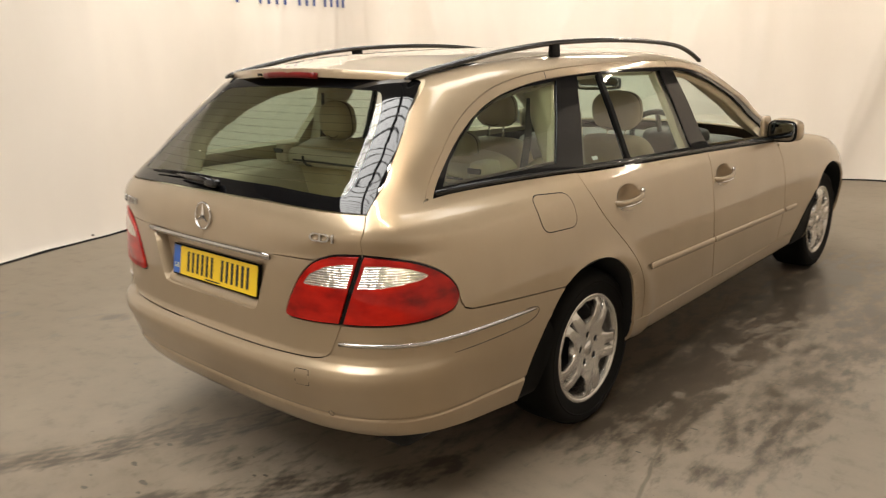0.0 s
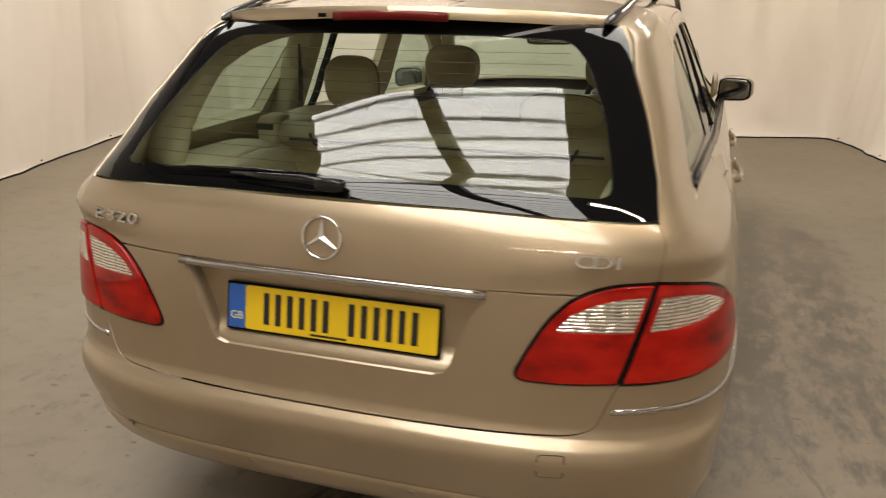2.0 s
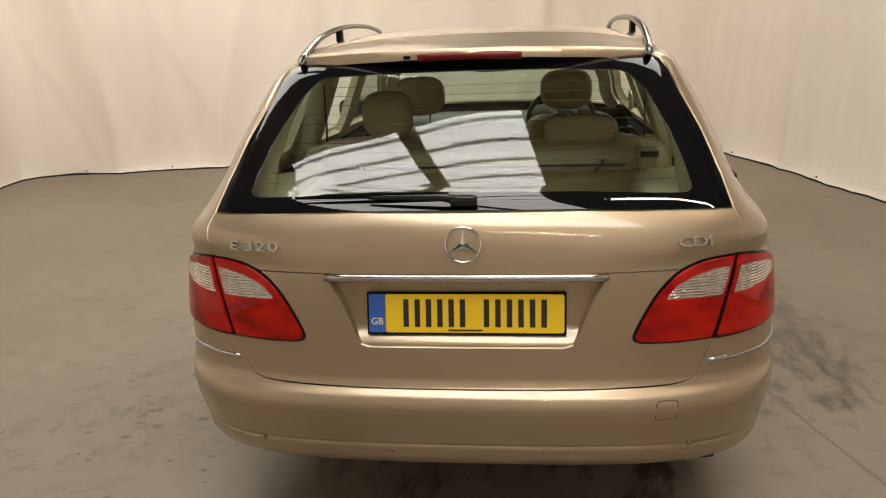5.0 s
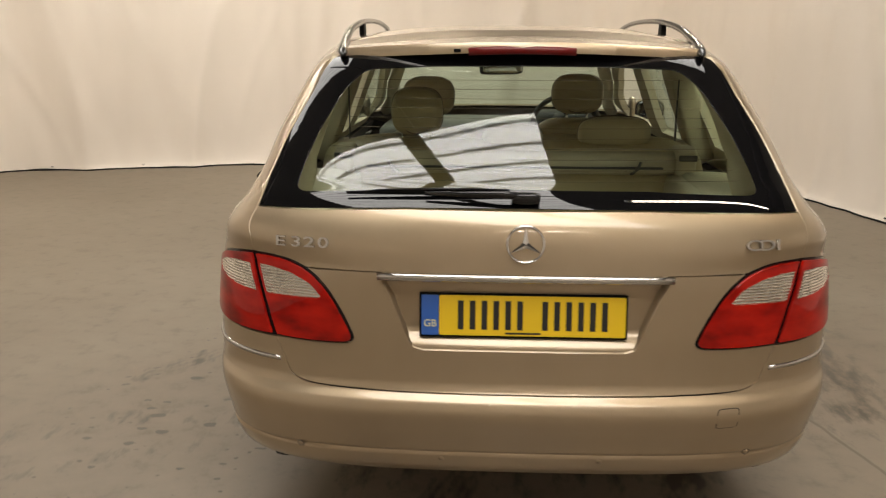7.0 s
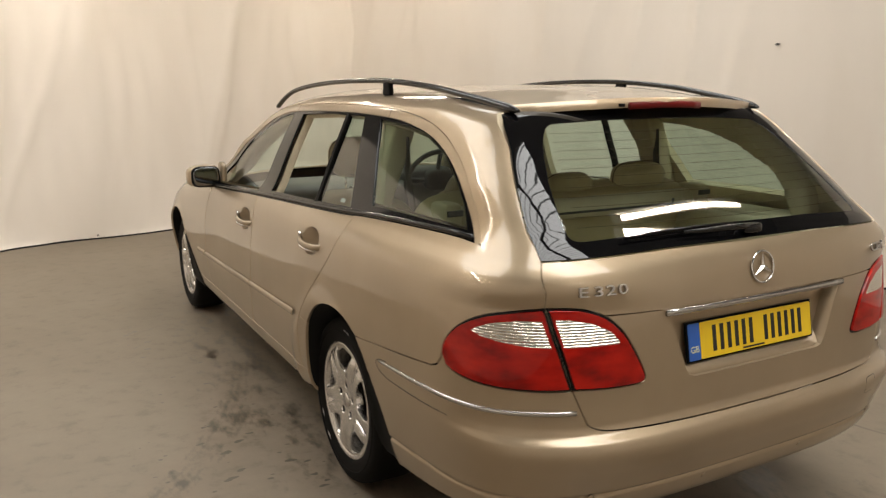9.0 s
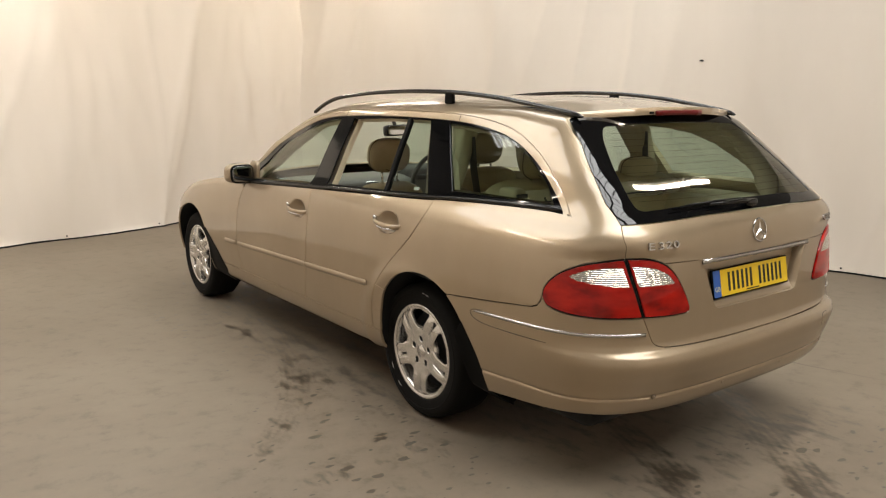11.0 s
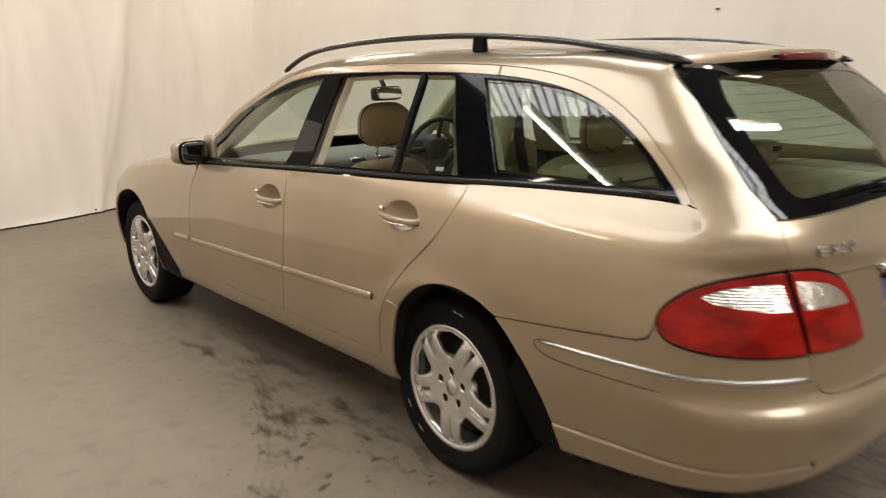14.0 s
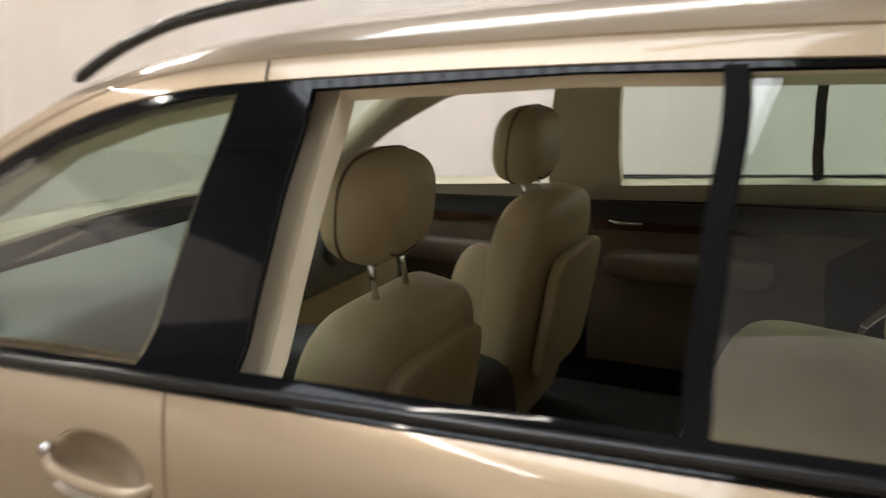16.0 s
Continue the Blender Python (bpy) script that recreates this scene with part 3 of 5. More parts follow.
def door(name, poly, hy, hz):
    """A door skin with a dished grip, pull bar and card."""
    a, bb = 0.094, 0.050
    cup = ellipse(hy, hz, a, bb)
    d = panel(name, poly, side, PAINT, car, gap=0.0036, holes=[inset_poly(cup, 0.0025)])
    panel("grip_recess", cup, side, PAINT, d, depth=0, step=0.012, puff=dish(hy, hz, a, bb, 0.028))
    x = -width(hy, hz)
    pts = [(x + 0.006, hy + 0.108, hz - 0.002), (x - 0.012, hy + 0.088, hz - 0.004), (x - 0.022, hy + 0.05, hz - 0.008), (x - 0.025, hy, hz - 0.012),
           (x - 0.022, hy - 0.05, hz - 0.013), (x - 0.014, hy - 0.088, hz - 0.012), (x + 0.006, hy - 0.108, hz - 0.008)]
    part("handle", tube(curve_through(pts, 3), [0.010] * 3 + [0.0125] * 13 + [0.011] * 3, 12, flat=0.7), PAINT, d)
    strip = [(x + 0.004, hy + 0.10, hz - 0.017), (x - 0.025, hy + 0.05, hz - 0.021), (x - 0.029, hy, hz - 0.024), (x - 0.025, hy - 0.05, hz - 0.025), (x - 0.010, hy - 0.094, hz - 0.021)]
    part("handle_trim", tube(curve_through(strip, 3), 0.005, 8), CHROME, d, "chrome strip")
    bm = bmesh.new()
    bmesh.ops.create_cone(bm, cap_ends=True, segments=16, radius1=0.010, radius2=0.009, depth=0.01, matrix=Matrix.Translation((x - 0.006, hy + 0.098, hz + 0.014)) @ Matrix.Rotation(math.pi / 2, 4, "Y"))
    part("lock", bm, CHROME, d)
    return d


rear_door = door("rear_door", SEAM_MID + SEAM_REAR[::-1] + belt_line(-0.03, 0.97), 0.200, 0.903)
front_door = door("front_door", SEAM_FRONT + SEAM_MID[::-1] + belt_line(1.05, 1.83), 1.115, 0.866)


def mirror_tree(ob):
    o = mirrored(ob)
    for c in list(ob.children):
        k = mirrored(c)
        k.parent = o
    return o


# side strips on the doors
def strip_panel(y0, y1, parent):
    z = lambda y: 0.543 + (2.133 - y) / 1.793 * 0.047
    h = 0.0145
    poly = [(y0, z(y0) - h), (y1, z(y1) - h), (y1, z(y1) + h), (y0, z(y0) + h)]
    poly = rounded(poly, 0.012, 4)
    f = lambda u, v: 0.010 * max(0.0, 1 - ((v - z(u)) / 0.016) ** 2) ** 0.5
    return panel("rub_strip", poly, side, PAINT, parent, step=0.06, vstep=0.004, out=0.002, puff=f, depth=0.004)


strip_panel(0.338, 0.980, rear_door)
strip_panel(0.990, 1.925, front_door)
wing_poly = [(1.86, 0.946)] + [(y, HOOD_EDGE(y)) for y in np.linspace(1.95, 3.55, 18)] + [(3.57, 0.5), (3.52, 0.30)] + ARCH_FRONT + [(2.40, 0.25), (2.38, BOT)] + SEAM_FRONT[::-1]
front_wing = panel("front_wing", wing_poly, side, PAINT, car, gap=0.003)
strip_panel(1.962, 2.14, front_wing)
sill_poly = [(2.46, 0.225), (2.46, BOT - 0.003), (0.262, BOT - 0.003), (0.268, 0.225)]
sill = panel("sill", sill_poly, side, PAINT, car, vstep=0.02)

# rear quarter with the pillar up to the roof edge
seam_tail = [(0.552, 1.392), (0.585, 1.300), (0.628, 1.200), (0.668, 1.100), (0.690, 1.030), (0.702, 0.96), (0.700, 0.918)]


def flare(x, z):
    """Widens the tail's edge lines between the belt and the roof."""
    return at_x(x * (1 + 0.024 * smooth(1.03, 1.16, z) * (1 - 0.45 * smooth(1.25, 1.39, z))), z)


TAIL_EDGE = [flare(x, z) for x, z in seam_tail]
LAMP_TOP = curve_through([at_x(0.700, 0.918)] + S((-1.03, 0.910), (-0.965, 0.893), (-0.90, 0.862), (-0.855, 0.825), (-0.832, 0.790), (-0.828, 0.765)), 4)
quarter = TAIL_EDGE + LAMP_TOP[1:] + S((-0.822, 0.742), (-0.808, 0.722), (-0.78, 0.711), (-0.6, 0.692), (-0.290, 0.662))
quarter += S(*[p for p in ARCH_REAR[::-1] if p[1] > 0.575 and p[0] > -0.27])
quarter += S(*[p for p in SEAM_REAR[::-1] if p[1] > 0.59])
quarter += S(*belt_line(-0.072, -0.838, 10)) + S((-0.860, 1.0445))
quarter += S(*DITCH[::-1][1:])
roof_side = [(y, ROOF_EDGE(y)) for y in (1.36, 1.2, 1.0, 0.8, 0.5, 0.2, -0.1, -0.3, -0.45, -0.56, -0.64)]
quarter += S((1.99, 1.030), (1.82, 1.150), (1.60, 1.285), (1.45, 1.350)) + S(*roof_side)
side_frame = panel("side_frame", quarter, sidewrap, PAINT, car, vstep=0.02, gap=0.0012)
frame_r = mirrored(side_frame)
# strip of body between the rear door and the wheel opening
lip = [p for p in SEAM_REAR if p[1] <= 0.605] + [(0.256, BOT - 0.002)] + [p for p in ARCH_REAR if 0.372 < p[1] < 0.59 and p[0] > 0.17]
o = panel("arch_lip", lip, side, PAINT, car, gap=0.0008, step=0.02)
mirrored(o)
mirror_tree(rear_door), mirror_tree(front_door), mirror_tree(front_wing), mirrored(sill)

# filler flap on the right quarter
flap = rounded([(-0.392, 0.872), (-0.185, 0.862), (-0.195, 0.980), (-0.408, 0.998)], 0.045, 6)


def right(y, z):
    return Vector((width(y, z), y, z))


flap_groove = panel("flap_joint", inset_poly(flap, -0.0035), right, INNER, frame_r, out=0.0006, depth=0, holes=[flap], step=0.03)
panel("filler_flap", flap, right, PAINT, frame_r, out=0.0012, depth=0.001, step=0.03)

# dark shell behind the joints, wheel housings, underbody
shell = [at_y(3.3, 0.30), at_y(3.3, 0.76), at_y(1.9, 0.95), at_y(-0.6, 0.96), at_y(-0.80, 0.90), at_y(-0.80, 0.40), at_y(-0.56, 0.40), at_y(-0.45, 0.68), at_y(0.36, 0.72), at_y(0.36, 0.28),
         at_y(2.42, 0.28), at_y(2.44, 0.72), at_y(3.25, 0.72), at_y(3.25, 0.3)]
o = panel("inner_shell", shell, sidewrap, INNER, car, step=0.1, out=-0.032, depth=0)
mirrored(o)
cover = [(0.46, 0.82), (0.02, 0.82), (0.02, 0.735), (0.12, 0.70), (0.20, 0.60), (0.24, 0.48), (0.26, 0.34), (0.46, 0.34)]
mirrored(panel("arch_cover", cover, side, INNER, car, step=0.1, out=-0.024, depth=0))
for nm, prof in (("wheel_housing", ARCH_REAR), ("wheel_housing", ARCH_FRONT)):
    verts, faces = [], []
    for y, z in prof:
        verts += [(-width(y, z) + 0.012, y, z + 0.002), (-0.60, y, z + 0.01)]
    n = len(prof)
    for k in range(n - 1):
        faces.append((2 * k, 2 * k + 1, 2 * k + 3, 2 * k + 2))
    faces.append([2 * k + 1 for k in range(n)])
    mirrored(raw(nm, verts, faces, INNER, car))
bm = box(bmesh.new(), (-0.72, -0.95, 0.24), (0.72, 3.35, 0.33), 0.03)
part("underbody", bm, INNER, car)
flap_r = panel("mud_flap", rounded([(-0.375, 0.560), (-0.470, 0.420), (-0.512, 0.330), (-0.525, 0.185), (-0.425, 0.185), (-0.405, 0.33), (-0.345, 0.49)], 0.015, 3), side, BLACK_TRIM, car, "black rubber mud flap", out=-0.010, depth=0.10, step=0.04)
mirrored(flap_r)
flap_f = panel("mud_flap", rounded([(2.52, 0.585), (2.46, 0.47), (2.435, 0.20), (2.30, 0.20), (2.20, 0.325), (2.32, 0.44)], 0.02, 3), side, BLACK_TRIM, car, "black rubber mud flap", out=0.004, depth=0.01, step=0.04)
mirrored(flap_f)

# roof lid, spoiler, brake light


def roof(u, v):
    """u across (-1 to 1), v along y."""
    e = ROOF_EDGE(v)
    x = width(v, e) * u
    k = smooth(-0.62, 0.0, v)
    return Vector((x, v, e + (0.032 + 0.002 * k) * (1 - abs(u) ** (2.0 + 1.6 * k))))


panel("roof", [(-1, -0.60), (1, -0.60), (1, 1.30), (0.5, 1.39), (0, 1.42), (-0.5, 1.39), (-1, 1.30)], roof, PAINT, car, step=0.1)
SPOIL = [(-0.99, -0.632), (-0.85, -0.665), (-0.5, -0.722), (0, -0.755), (0.5, -0.722), (0.85, -0.665), (0.99, -0.632)]
tailgate_top = panel("tail_spoiler", SPOIL + [(0.97, -0.56), (-0.97, -0.56)], roof, PAINT, car, out=0.007, depth=0.030, step=0.05)
DEEP_RED = material("unlit_red_lens", (0.11, 0.003, 0.003), 0.3, 0.0, Specular_IOR_Level=0.3)
pts = [(x, -0.748 + 0.075 * (x / 0.57) ** 2 * 1.1, 1.4165 - 0.004 * (x / 0.15) ** 2) for x in np.linspace(-0.15, 0.15, 9)]
part("brake_light", tube(pts, 0.0115, 10, flat=0.7), DEEP_RED, tailgate_top, "red high brake light")
bm = box(bmesh.new(), (-0.192, -0.748, 1.410), (-0.172, -0.738, 1.420), 0.002)
part("washer_jet", bm, BLACK_TRIM, tailgate_top)

# bonnet, nose, windscreen


def bonnet(u, v):
    e = HOOD_EDGE(v)
    x = width(v, e) * u
    return Vector((x, v, e + 0.055 * (1 - abs(u) ** 2.5)))


panel("bonnet", [(-1, 1.97), (0, 2.12), (1, 1.97), (1, 3.54), (-1, 3.54)], bonnet, PAINT, car, step=0.1)
verts, faces = [], []
for z in np.linspace(0.26, 0.66, 9):
    for x in np.linspace(-0.62, 0.62, 13):
        verts.append((x, FRONT(z) - 0.16 * abs(x / 0.8) ** 2.6, z))
for j in range(8):
    for i in range(12):
        k = j * 13 + i
        faces.append((k, k + 1, k + 14, k + 13))
raw("front_bumper", verts, faces, PAINT, car)


def windscreen(u, v):
    """u across, v the height."""
    ya = 2.01 - (v - 1.0) * 1.62 - max(0, v - 1.25) ** 2 * 2.0
    xa = width(ya, v) - 0.02
    return Vector((xa * u, ya + 0.14 * (1 - u * u), v))


panel("windscreen", [(-0.97, 1.0), (0.97, 1.0), (0.97, 1.375), (-0.97, 1.375)], windscreen, GLASS, car, step=0.06, depth=0, out=-0.002)

# tailgate: upper panel, lower panel round the plate recess
CH = 0.889


def X(*pts):
    return [at_x(x, z) for x, z in pts]


def mir(pts):
    return [(-u, v) for u, v in reversed(pts)]


LAMP_IN = curve_through([(0.700, 0.918), (0.640, 0.917), (0.590, 0.908), (0.540, 0.885), (0.495, 0.841), (0.459, 0.783), (0.434, 0.731), (0.431, 0.712), (0.440, 0.703), (0.462, 0.699), (0.540, 0.698), (0.640, 0.702)], 4)
half = X((0.703, 0.96), (0.690, 1.030), (0.55, 1.034), (0.3, 1.041), (0, 1.044))
upper = X((0, CH), (0.36, CH)) + X(*[p for p in LAMP_IN[::-1] if p[1] > CH]) + half
tailgate = panel("tailgate", upper + mir(upper), wrap, PAINT, car, gap=0.0012, step=0.03, vstep=0.02)
RECESS = [(0.368, CH), (0.335, 0.83), (0.305, 0.755), (0.290, 0.715), (0.278, 0.697), (0.255, 0.690)]
LOW = curve_through([(0, 0.577), (0.30, 0.579), (0.50, 0.584), (0.565, 0.590), (0.598, 0.605), (0.612, 0.632), (0.640, 0.702)], 3)
low_full = X(*LOW) + X(*[p for p in LAMP_IN[::-1][1:] if p[1] < CH]) + X((0.547, CH)) + X(*RECESS)
panel("tailgate_skin", low_full + mir(low_full), wrap, PAINT, tailgate, gap=0.0012, step=0.03, vstep=0.02, depth=0.05)
rec = X((0, 0.688)) + X(*RECESS[::-1]) + X((0, CH))
recess = panel("plate_recess", inset_poly(rec + mir(rec), -0.004), wrap, PAINT, tailgate, step=0.03, vstep=0.02, depth=0, puff=lambda u, v: -0.012 - 0.036 * smooth(0.69, 0.74, v))
# chrome bar over the plate
pts = [wrap(*at_x(x, 0.880)) + Vector((0, -0.006, 0)) for x in np.linspace(-0.366, 0.366, 17)]
part("plate_bar", tube(pts, 0.0095, 12, flat=0.6), SOFT_CHROME, tailgate, "chrome bar above the plate")
# plate with plain bars for its characters
M = Matrix.Translation((0, -1.132, 0.773)) @ Matrix.Rotation(radians(-10.0), 4, "X")
plate = part("number_plate", box(bmesh.new(), (-0.263, -0.004, -0.057), (0.263, 0.004, 0.057), 0.003), BLACK_TRIM, tailgate, "yellow plate with black bars")
plate.matrix_local = M


def flat_piece(name, polys, mat, parent, y=-0.0052, thick=0.0015):
    bm = bmesh.new()
    for poly in polys:
        vs = [bm.verts.new((x, y, z)) for x, z in poly]
        f = bm.faces.new(vs)
        r = bmesh.ops.extrude_face_region(bm, geom=[f])
        for v in [g for g in r["geom"] if isinstance(g, bmesh.types.BMVert)]:
            v.co.y -= thick
    bmesh.ops.recalc_face_normals(bm, faces=bm.faces)
    return part(name, bm, mat, parent, shade=False)


def rect(x0, z0, x1, z1, r=0.0):
    p = [(x0, z0), (x1, z0), (x1, z1), (x0, z1)]
    return rounded(p, r, 3) if r else p


flat_piece("plate_face", [rect(-0.2125, -0.0515, 0.2575, 0.0515, 0.006)], YELLOW, plate, -0.0042)
flat_piece("plate_band", [rect(-0.2575, -0.0515, -0.2135, 0.0515, 0.004)], BLUE, plate, -0.0042)
bars = []
for x0 in (-0.165, -0.105, -0.045, 0.048, 0.108, 0.168):
    bars += [rect(x0, -0.036, x0 + 0.0145, 0.038), rect(x0 + 0.030, -0.036, x0 + 0.0445, 0.038)]
for k, poly in enumerate(bars):
    flat_piece("plate_mark", [poly], BLACK_INK, plate, -0.0058, 0.0008)
flat_piece("plate_line", [rect(-0.045, -0.0475, 0.045, -0.0425)], BLACK_INK, plate, -0.0058, 0.0006)


def lettering(name, text, size, mat, parent, m, depth=0.002, bold=0.0):
    cu = bpy.data.curves.new(name, "FONT")
    cu.body, cu.size, cu.extrude, cu.align_x, cu.align_y = text, size, depth, "CENTER", "CENTER"
    cu.offset = bold
    tmp = new(name + "_tmp", cu)
    me = bpy.data.meshes.new_from_object(tmp.evaluated_get(bpy.context.evaluated_depsgraph_get()))
    bpy.data.objects.remove(tmp)
    bpy.data.curves.remove(cu)
    me.materials.clear()
    me.materials.append(mat)
    ob = new(name, me)
    ob.parent = parent
    ob.matrix_local = m
    return ob


WHITE_PAPER = material("white_label", (0.62, 0.62, 0.58), 0.6)
WHITE_INK = material("plate_white", (0.7, 0.65, 0.3), 0.5)
lettering("country_mark", "GB", 0.026, WHITE_INK, plate, Matrix.Translation((-0.2355, -0.0062, -0.022)) @ Matrix.Rotation(math.pi / 2, 4, "X"), 0.0003)


def on_tail(x, z, out=0.0):
    u, v = at_x(x, z)
    n = chart_normal(wrap, u, v, CAR_CENTRE)
    p = wrap(u, v) + n * out
    up = Vector((0, 0, 1))
    xa = up.cross(n).normalized()
    ya = n.cross(xa)
    m = Matrix((xa, ya, n)).transposed().to_4x4()
    return Matrix.Translation(p) @ m


# badges
for ch, x in (("E", -0.614), ("3", -0.572), ("2", -0.538), ("0", -0.502)):
    o = lettering("badge_letter", ch, 0.046, SOFT_CHROME, tailgate, on_tail(x, 0.957, 0.0045) @ Matrix.Diagonal((1.32, 0.80, 1, 1)), 0.003, 0.0005)
for ch, x in (("C", 0.556), ("D", 0.591), ("I", 0.620)):
    o = lettering("badge_letter", ch, 0.046, SOFT_CHROME, tailgate, on_tail(x, 0.962, 0.0045) @ Matrix.Diagonal((1.28, 0.80, 1, 1)), 0.003, 0.0005)
m = on_tail(0, 0.966, 0.004)
ring = part("badge_ring", tube([m @ Vector((0.045 * math.cos(a), 0.045 * math.sin(a), 0)) for a in np.linspace(0, 2 * math.pi, 33)[:-1]], 0.0032, 8, closed=True), CHROME, tailgate, "round chrome badge")
bm = bmesh.new()
for a in (90, 210, 330):
    c, s = math.cos(radians(a)), math.sin(radians(a))
    q = [m @ Vector(p) for p in ((0.043 * c, 0.043 * s, 0.003), (-0.008 * s, 0.008 * c, 0.002), (0, 0, 0.007), (0.008 * s, -0.008 * c, 0.002))]
    v = [bm.verts.new(p) for p in q]
    bm.faces.new((v[0], v[1], v[2])), bm.faces.new((v[0], v[2], v[3]))
bmesh.ops.recalc_face_normals(bm, faces=bm.faces)
part("badge_bars", bm, CHROME, ring, shade=False)

# bumper with inset bright strip, sensors and towing cover
bump_half = X((0, 0.330), (0.4, 0.331), (0.62, 0.333)) + S((-0.98, 0.331), (-0.86, 0.325), (-0.67, 0.311), (-0.526, 0.298)) + S(*[p for p in ARCH_REAR[::-1] if p[0] < -0.31]) + \
    S((-0.290, 0.659), (-0.6, 0.689), (-0.78, 0.708), (-0.810, 0.719), (-0.825, 0.740), (-0.831, 0.762)) + curve_through(S((-0.838, 0.745), (-0.862, 0.724), (-0.93, 0.709), (-1.02, 0.703)), 3) + \
    X((0.700, 0.700), (0.640, 0.699)) + X(*[(x, z - 0.0012) for x, z in LOW[::-1][1:]])


def groove(z0, w, d):
    return lambda v: -d * math.exp(-((v - z0) / w) ** 2)


g1 = groove(0.404, 0.005, 0.0045)


def bumper_relief(u, v):
    a = abs(u)
    line = v + 0.010 * smooth(0.5, 1.0, a) + 0.030 * smooth(1.0, 1.7, a)
    return g1(line) + 0.002 * smooth(0.404, 0.395, line)


bumper = panel("rear_bumper", bump_half + mir(bump_half), wrap, PAINT, car, gap=0.001, step=0.03, vstep=0.006, puff=bumper_relief)
for sg in (-1, 1):
    pts = [wrap(*at_x(0.630, 0.640)), wrap(*at_x(0.70, 0.641))] + [wrap(*at_y(y, z)) for y, z in ((-1.03, 0.641), (-0.95, 0.640), (-0.85, 0.638), (-0.75, 0.636), (-0.65, 0.633), (-0.55, 0.631), (-0.465, 0.628))]
    pts = [Vector((sg * p.x, p.y, p.z)) for p in curve_through(pts, 3) for p in [Vector(p)]]
    part("bumper_trim", tube(pts, [0.007] * (len(pts) - 4) + [0.0065, 0.006, 0.005, 0.003], 8, flat=0.7), SOFT_CHROME, bumper, "dulled chrome insert")
    # thin brown bar: the crease's shade round the pod, put in as colour
    pts = [wrap(*at_y(y, z)) for y, z in ((-0.52, 0.640), (-0.475, 0.636), (-0.450, 0.626), (-0.452, 0.612), (-0.475, 0.598), (-0.52, 0.589), (-0.60, 0.586), (-0.70, 0.586), (-0.78, 0.587), (-0.86, 0.588))]
    pts = [Vector((sg * p.x, p.y, p.z)) for p in curve_through(pts, 4) for p in [Vector(p)]]
    part("bumper_crease", tube(pts, [0.0008] + [0.0017] * (len(pts) - 4) + [0.0015, 0.0012, 0.0008], 6), CREASE_SHADE, bumper, "dark line of the raised pod")
for x, z in ((-0.585, 0.412), (-0.205, 0.396), (0.207, 0.398), (0.592, 0.420)):
    m = on_tail(x, z - 0.012, 0.001)
    bm = bmesh.new()
    bmesh.ops.create_cone(bm, cap_ends=True, segments=20, radius1=0.0085, radius2=0.0078, depth=0.0025)
    bm.transform(m)
    s = part("parking_sensor", bm, PAINT, bumper)
    part("sensor_ring", tube([m @ Vector((0.0094 * math.cos(a), 0.0094 * math.sin(a), 0)) for a in np.linspace(0, 2 * math.pi, 21)[:-1]], 0.0007, 6, closed=True), INNER, s)
cap = rounded(X((0.492, 0.500), (0.545, 0.502), (0.547, 0.553), (0.494, 0.551)), 0.008, 3)
cover = panel("towing_cover", cap, wrap, PAINT, bumper, out=0.0012, depth=0.001, step=0.02)
panel("cover_joint", inset_poly(cap, -0.002), wrap, INNER, cover, out=0.0007, depth=0, holes=[cap], step=0.03)

# tail lamps: red lens, clear band, dark bed
SEAMX = (0.668, 0.80)
outer = X((0.700, 0.918)) + LAMP_TOP[1:] + curve_through(S((-0.830, 0.755), (-0.858, 0.727), (-0.93, 0.711), (-1.02, 0.704)) + X((0.700, 0.702), (0.640, 0.702)), 4) + X(SEAMX)
inner = X(*LAMP_IN) + X(SEAMX)
clear_out = rounded(X((0.703, 0.889)) + S((-1.03, 0.888), (-0.98, 0.877), (-0.935, 0.857), (-0.920, 0.844), (-0.955, 0.830), (-1.03, 0.818)) + X((0.700, 0.812), (0.683, 0.811)), 0.006, 3)
clear_in = rounded(X((0.683, 0.893), (0.640, 0.891), (0.586, 0.880), (0.535, 0.855), (0.506, 0.822), (0.514, 0.811), (0.662, 0.811)), 0.008, 3)
for pl, cl, nm in ((outer, clear_out, "tail_lamp"), (inner, clear_in, "tailgate_lamp")):
    lens_poly = inset_poly(pl, 0.0065)
    cl = inset_poly(cl, 0.004)
    bed = panel(nm, inset_poly(pl, 0.001), wrap, BLACK_GLOSS, car, out=-0.001, step=0.05, depth=0.01)
    panel("red_lens", lens_poly, wrap, RED, bed, out=0.0065, step=0.03, vstep=0.02, holes=[cl], depth=0.008)
    panel("clear_lens", inset_poly(cl, -0.001), wrap, CLEAR, bed, "clear ribbed lens", out=0.006, step=0.03, vstep=0.02, depth=0.006)
    mirror_tree(bed)

# rear window, border and wiper
win = [flare(*p) for p in ((0, 1.420), (0.3, 1.413), (0.538, 1.397), (0.552, 1.380), (0.583, 1.298), (0.626, 1.20), (0.666, 1.10))] + X((0.688, 1.034), (0.55, 1.038), (0.3, 1.045), (0, 1.048))
pane = rounded([flare(*p) for p in ((0, 1.086), (0.30, 1.083), (0.590, 1.071), (0.574, 1.12), (0.525, 1.24), (0.485, 1.32), (0.437, 1.366), (0.25, 1.374), (0, 1.376))], [0, 0, 0.035, 0.04, 0.05, 0.06, 0.06, 0.05, 0], 5)
full, hole = win + mir(win)[1:-1], pane + mir(pane)
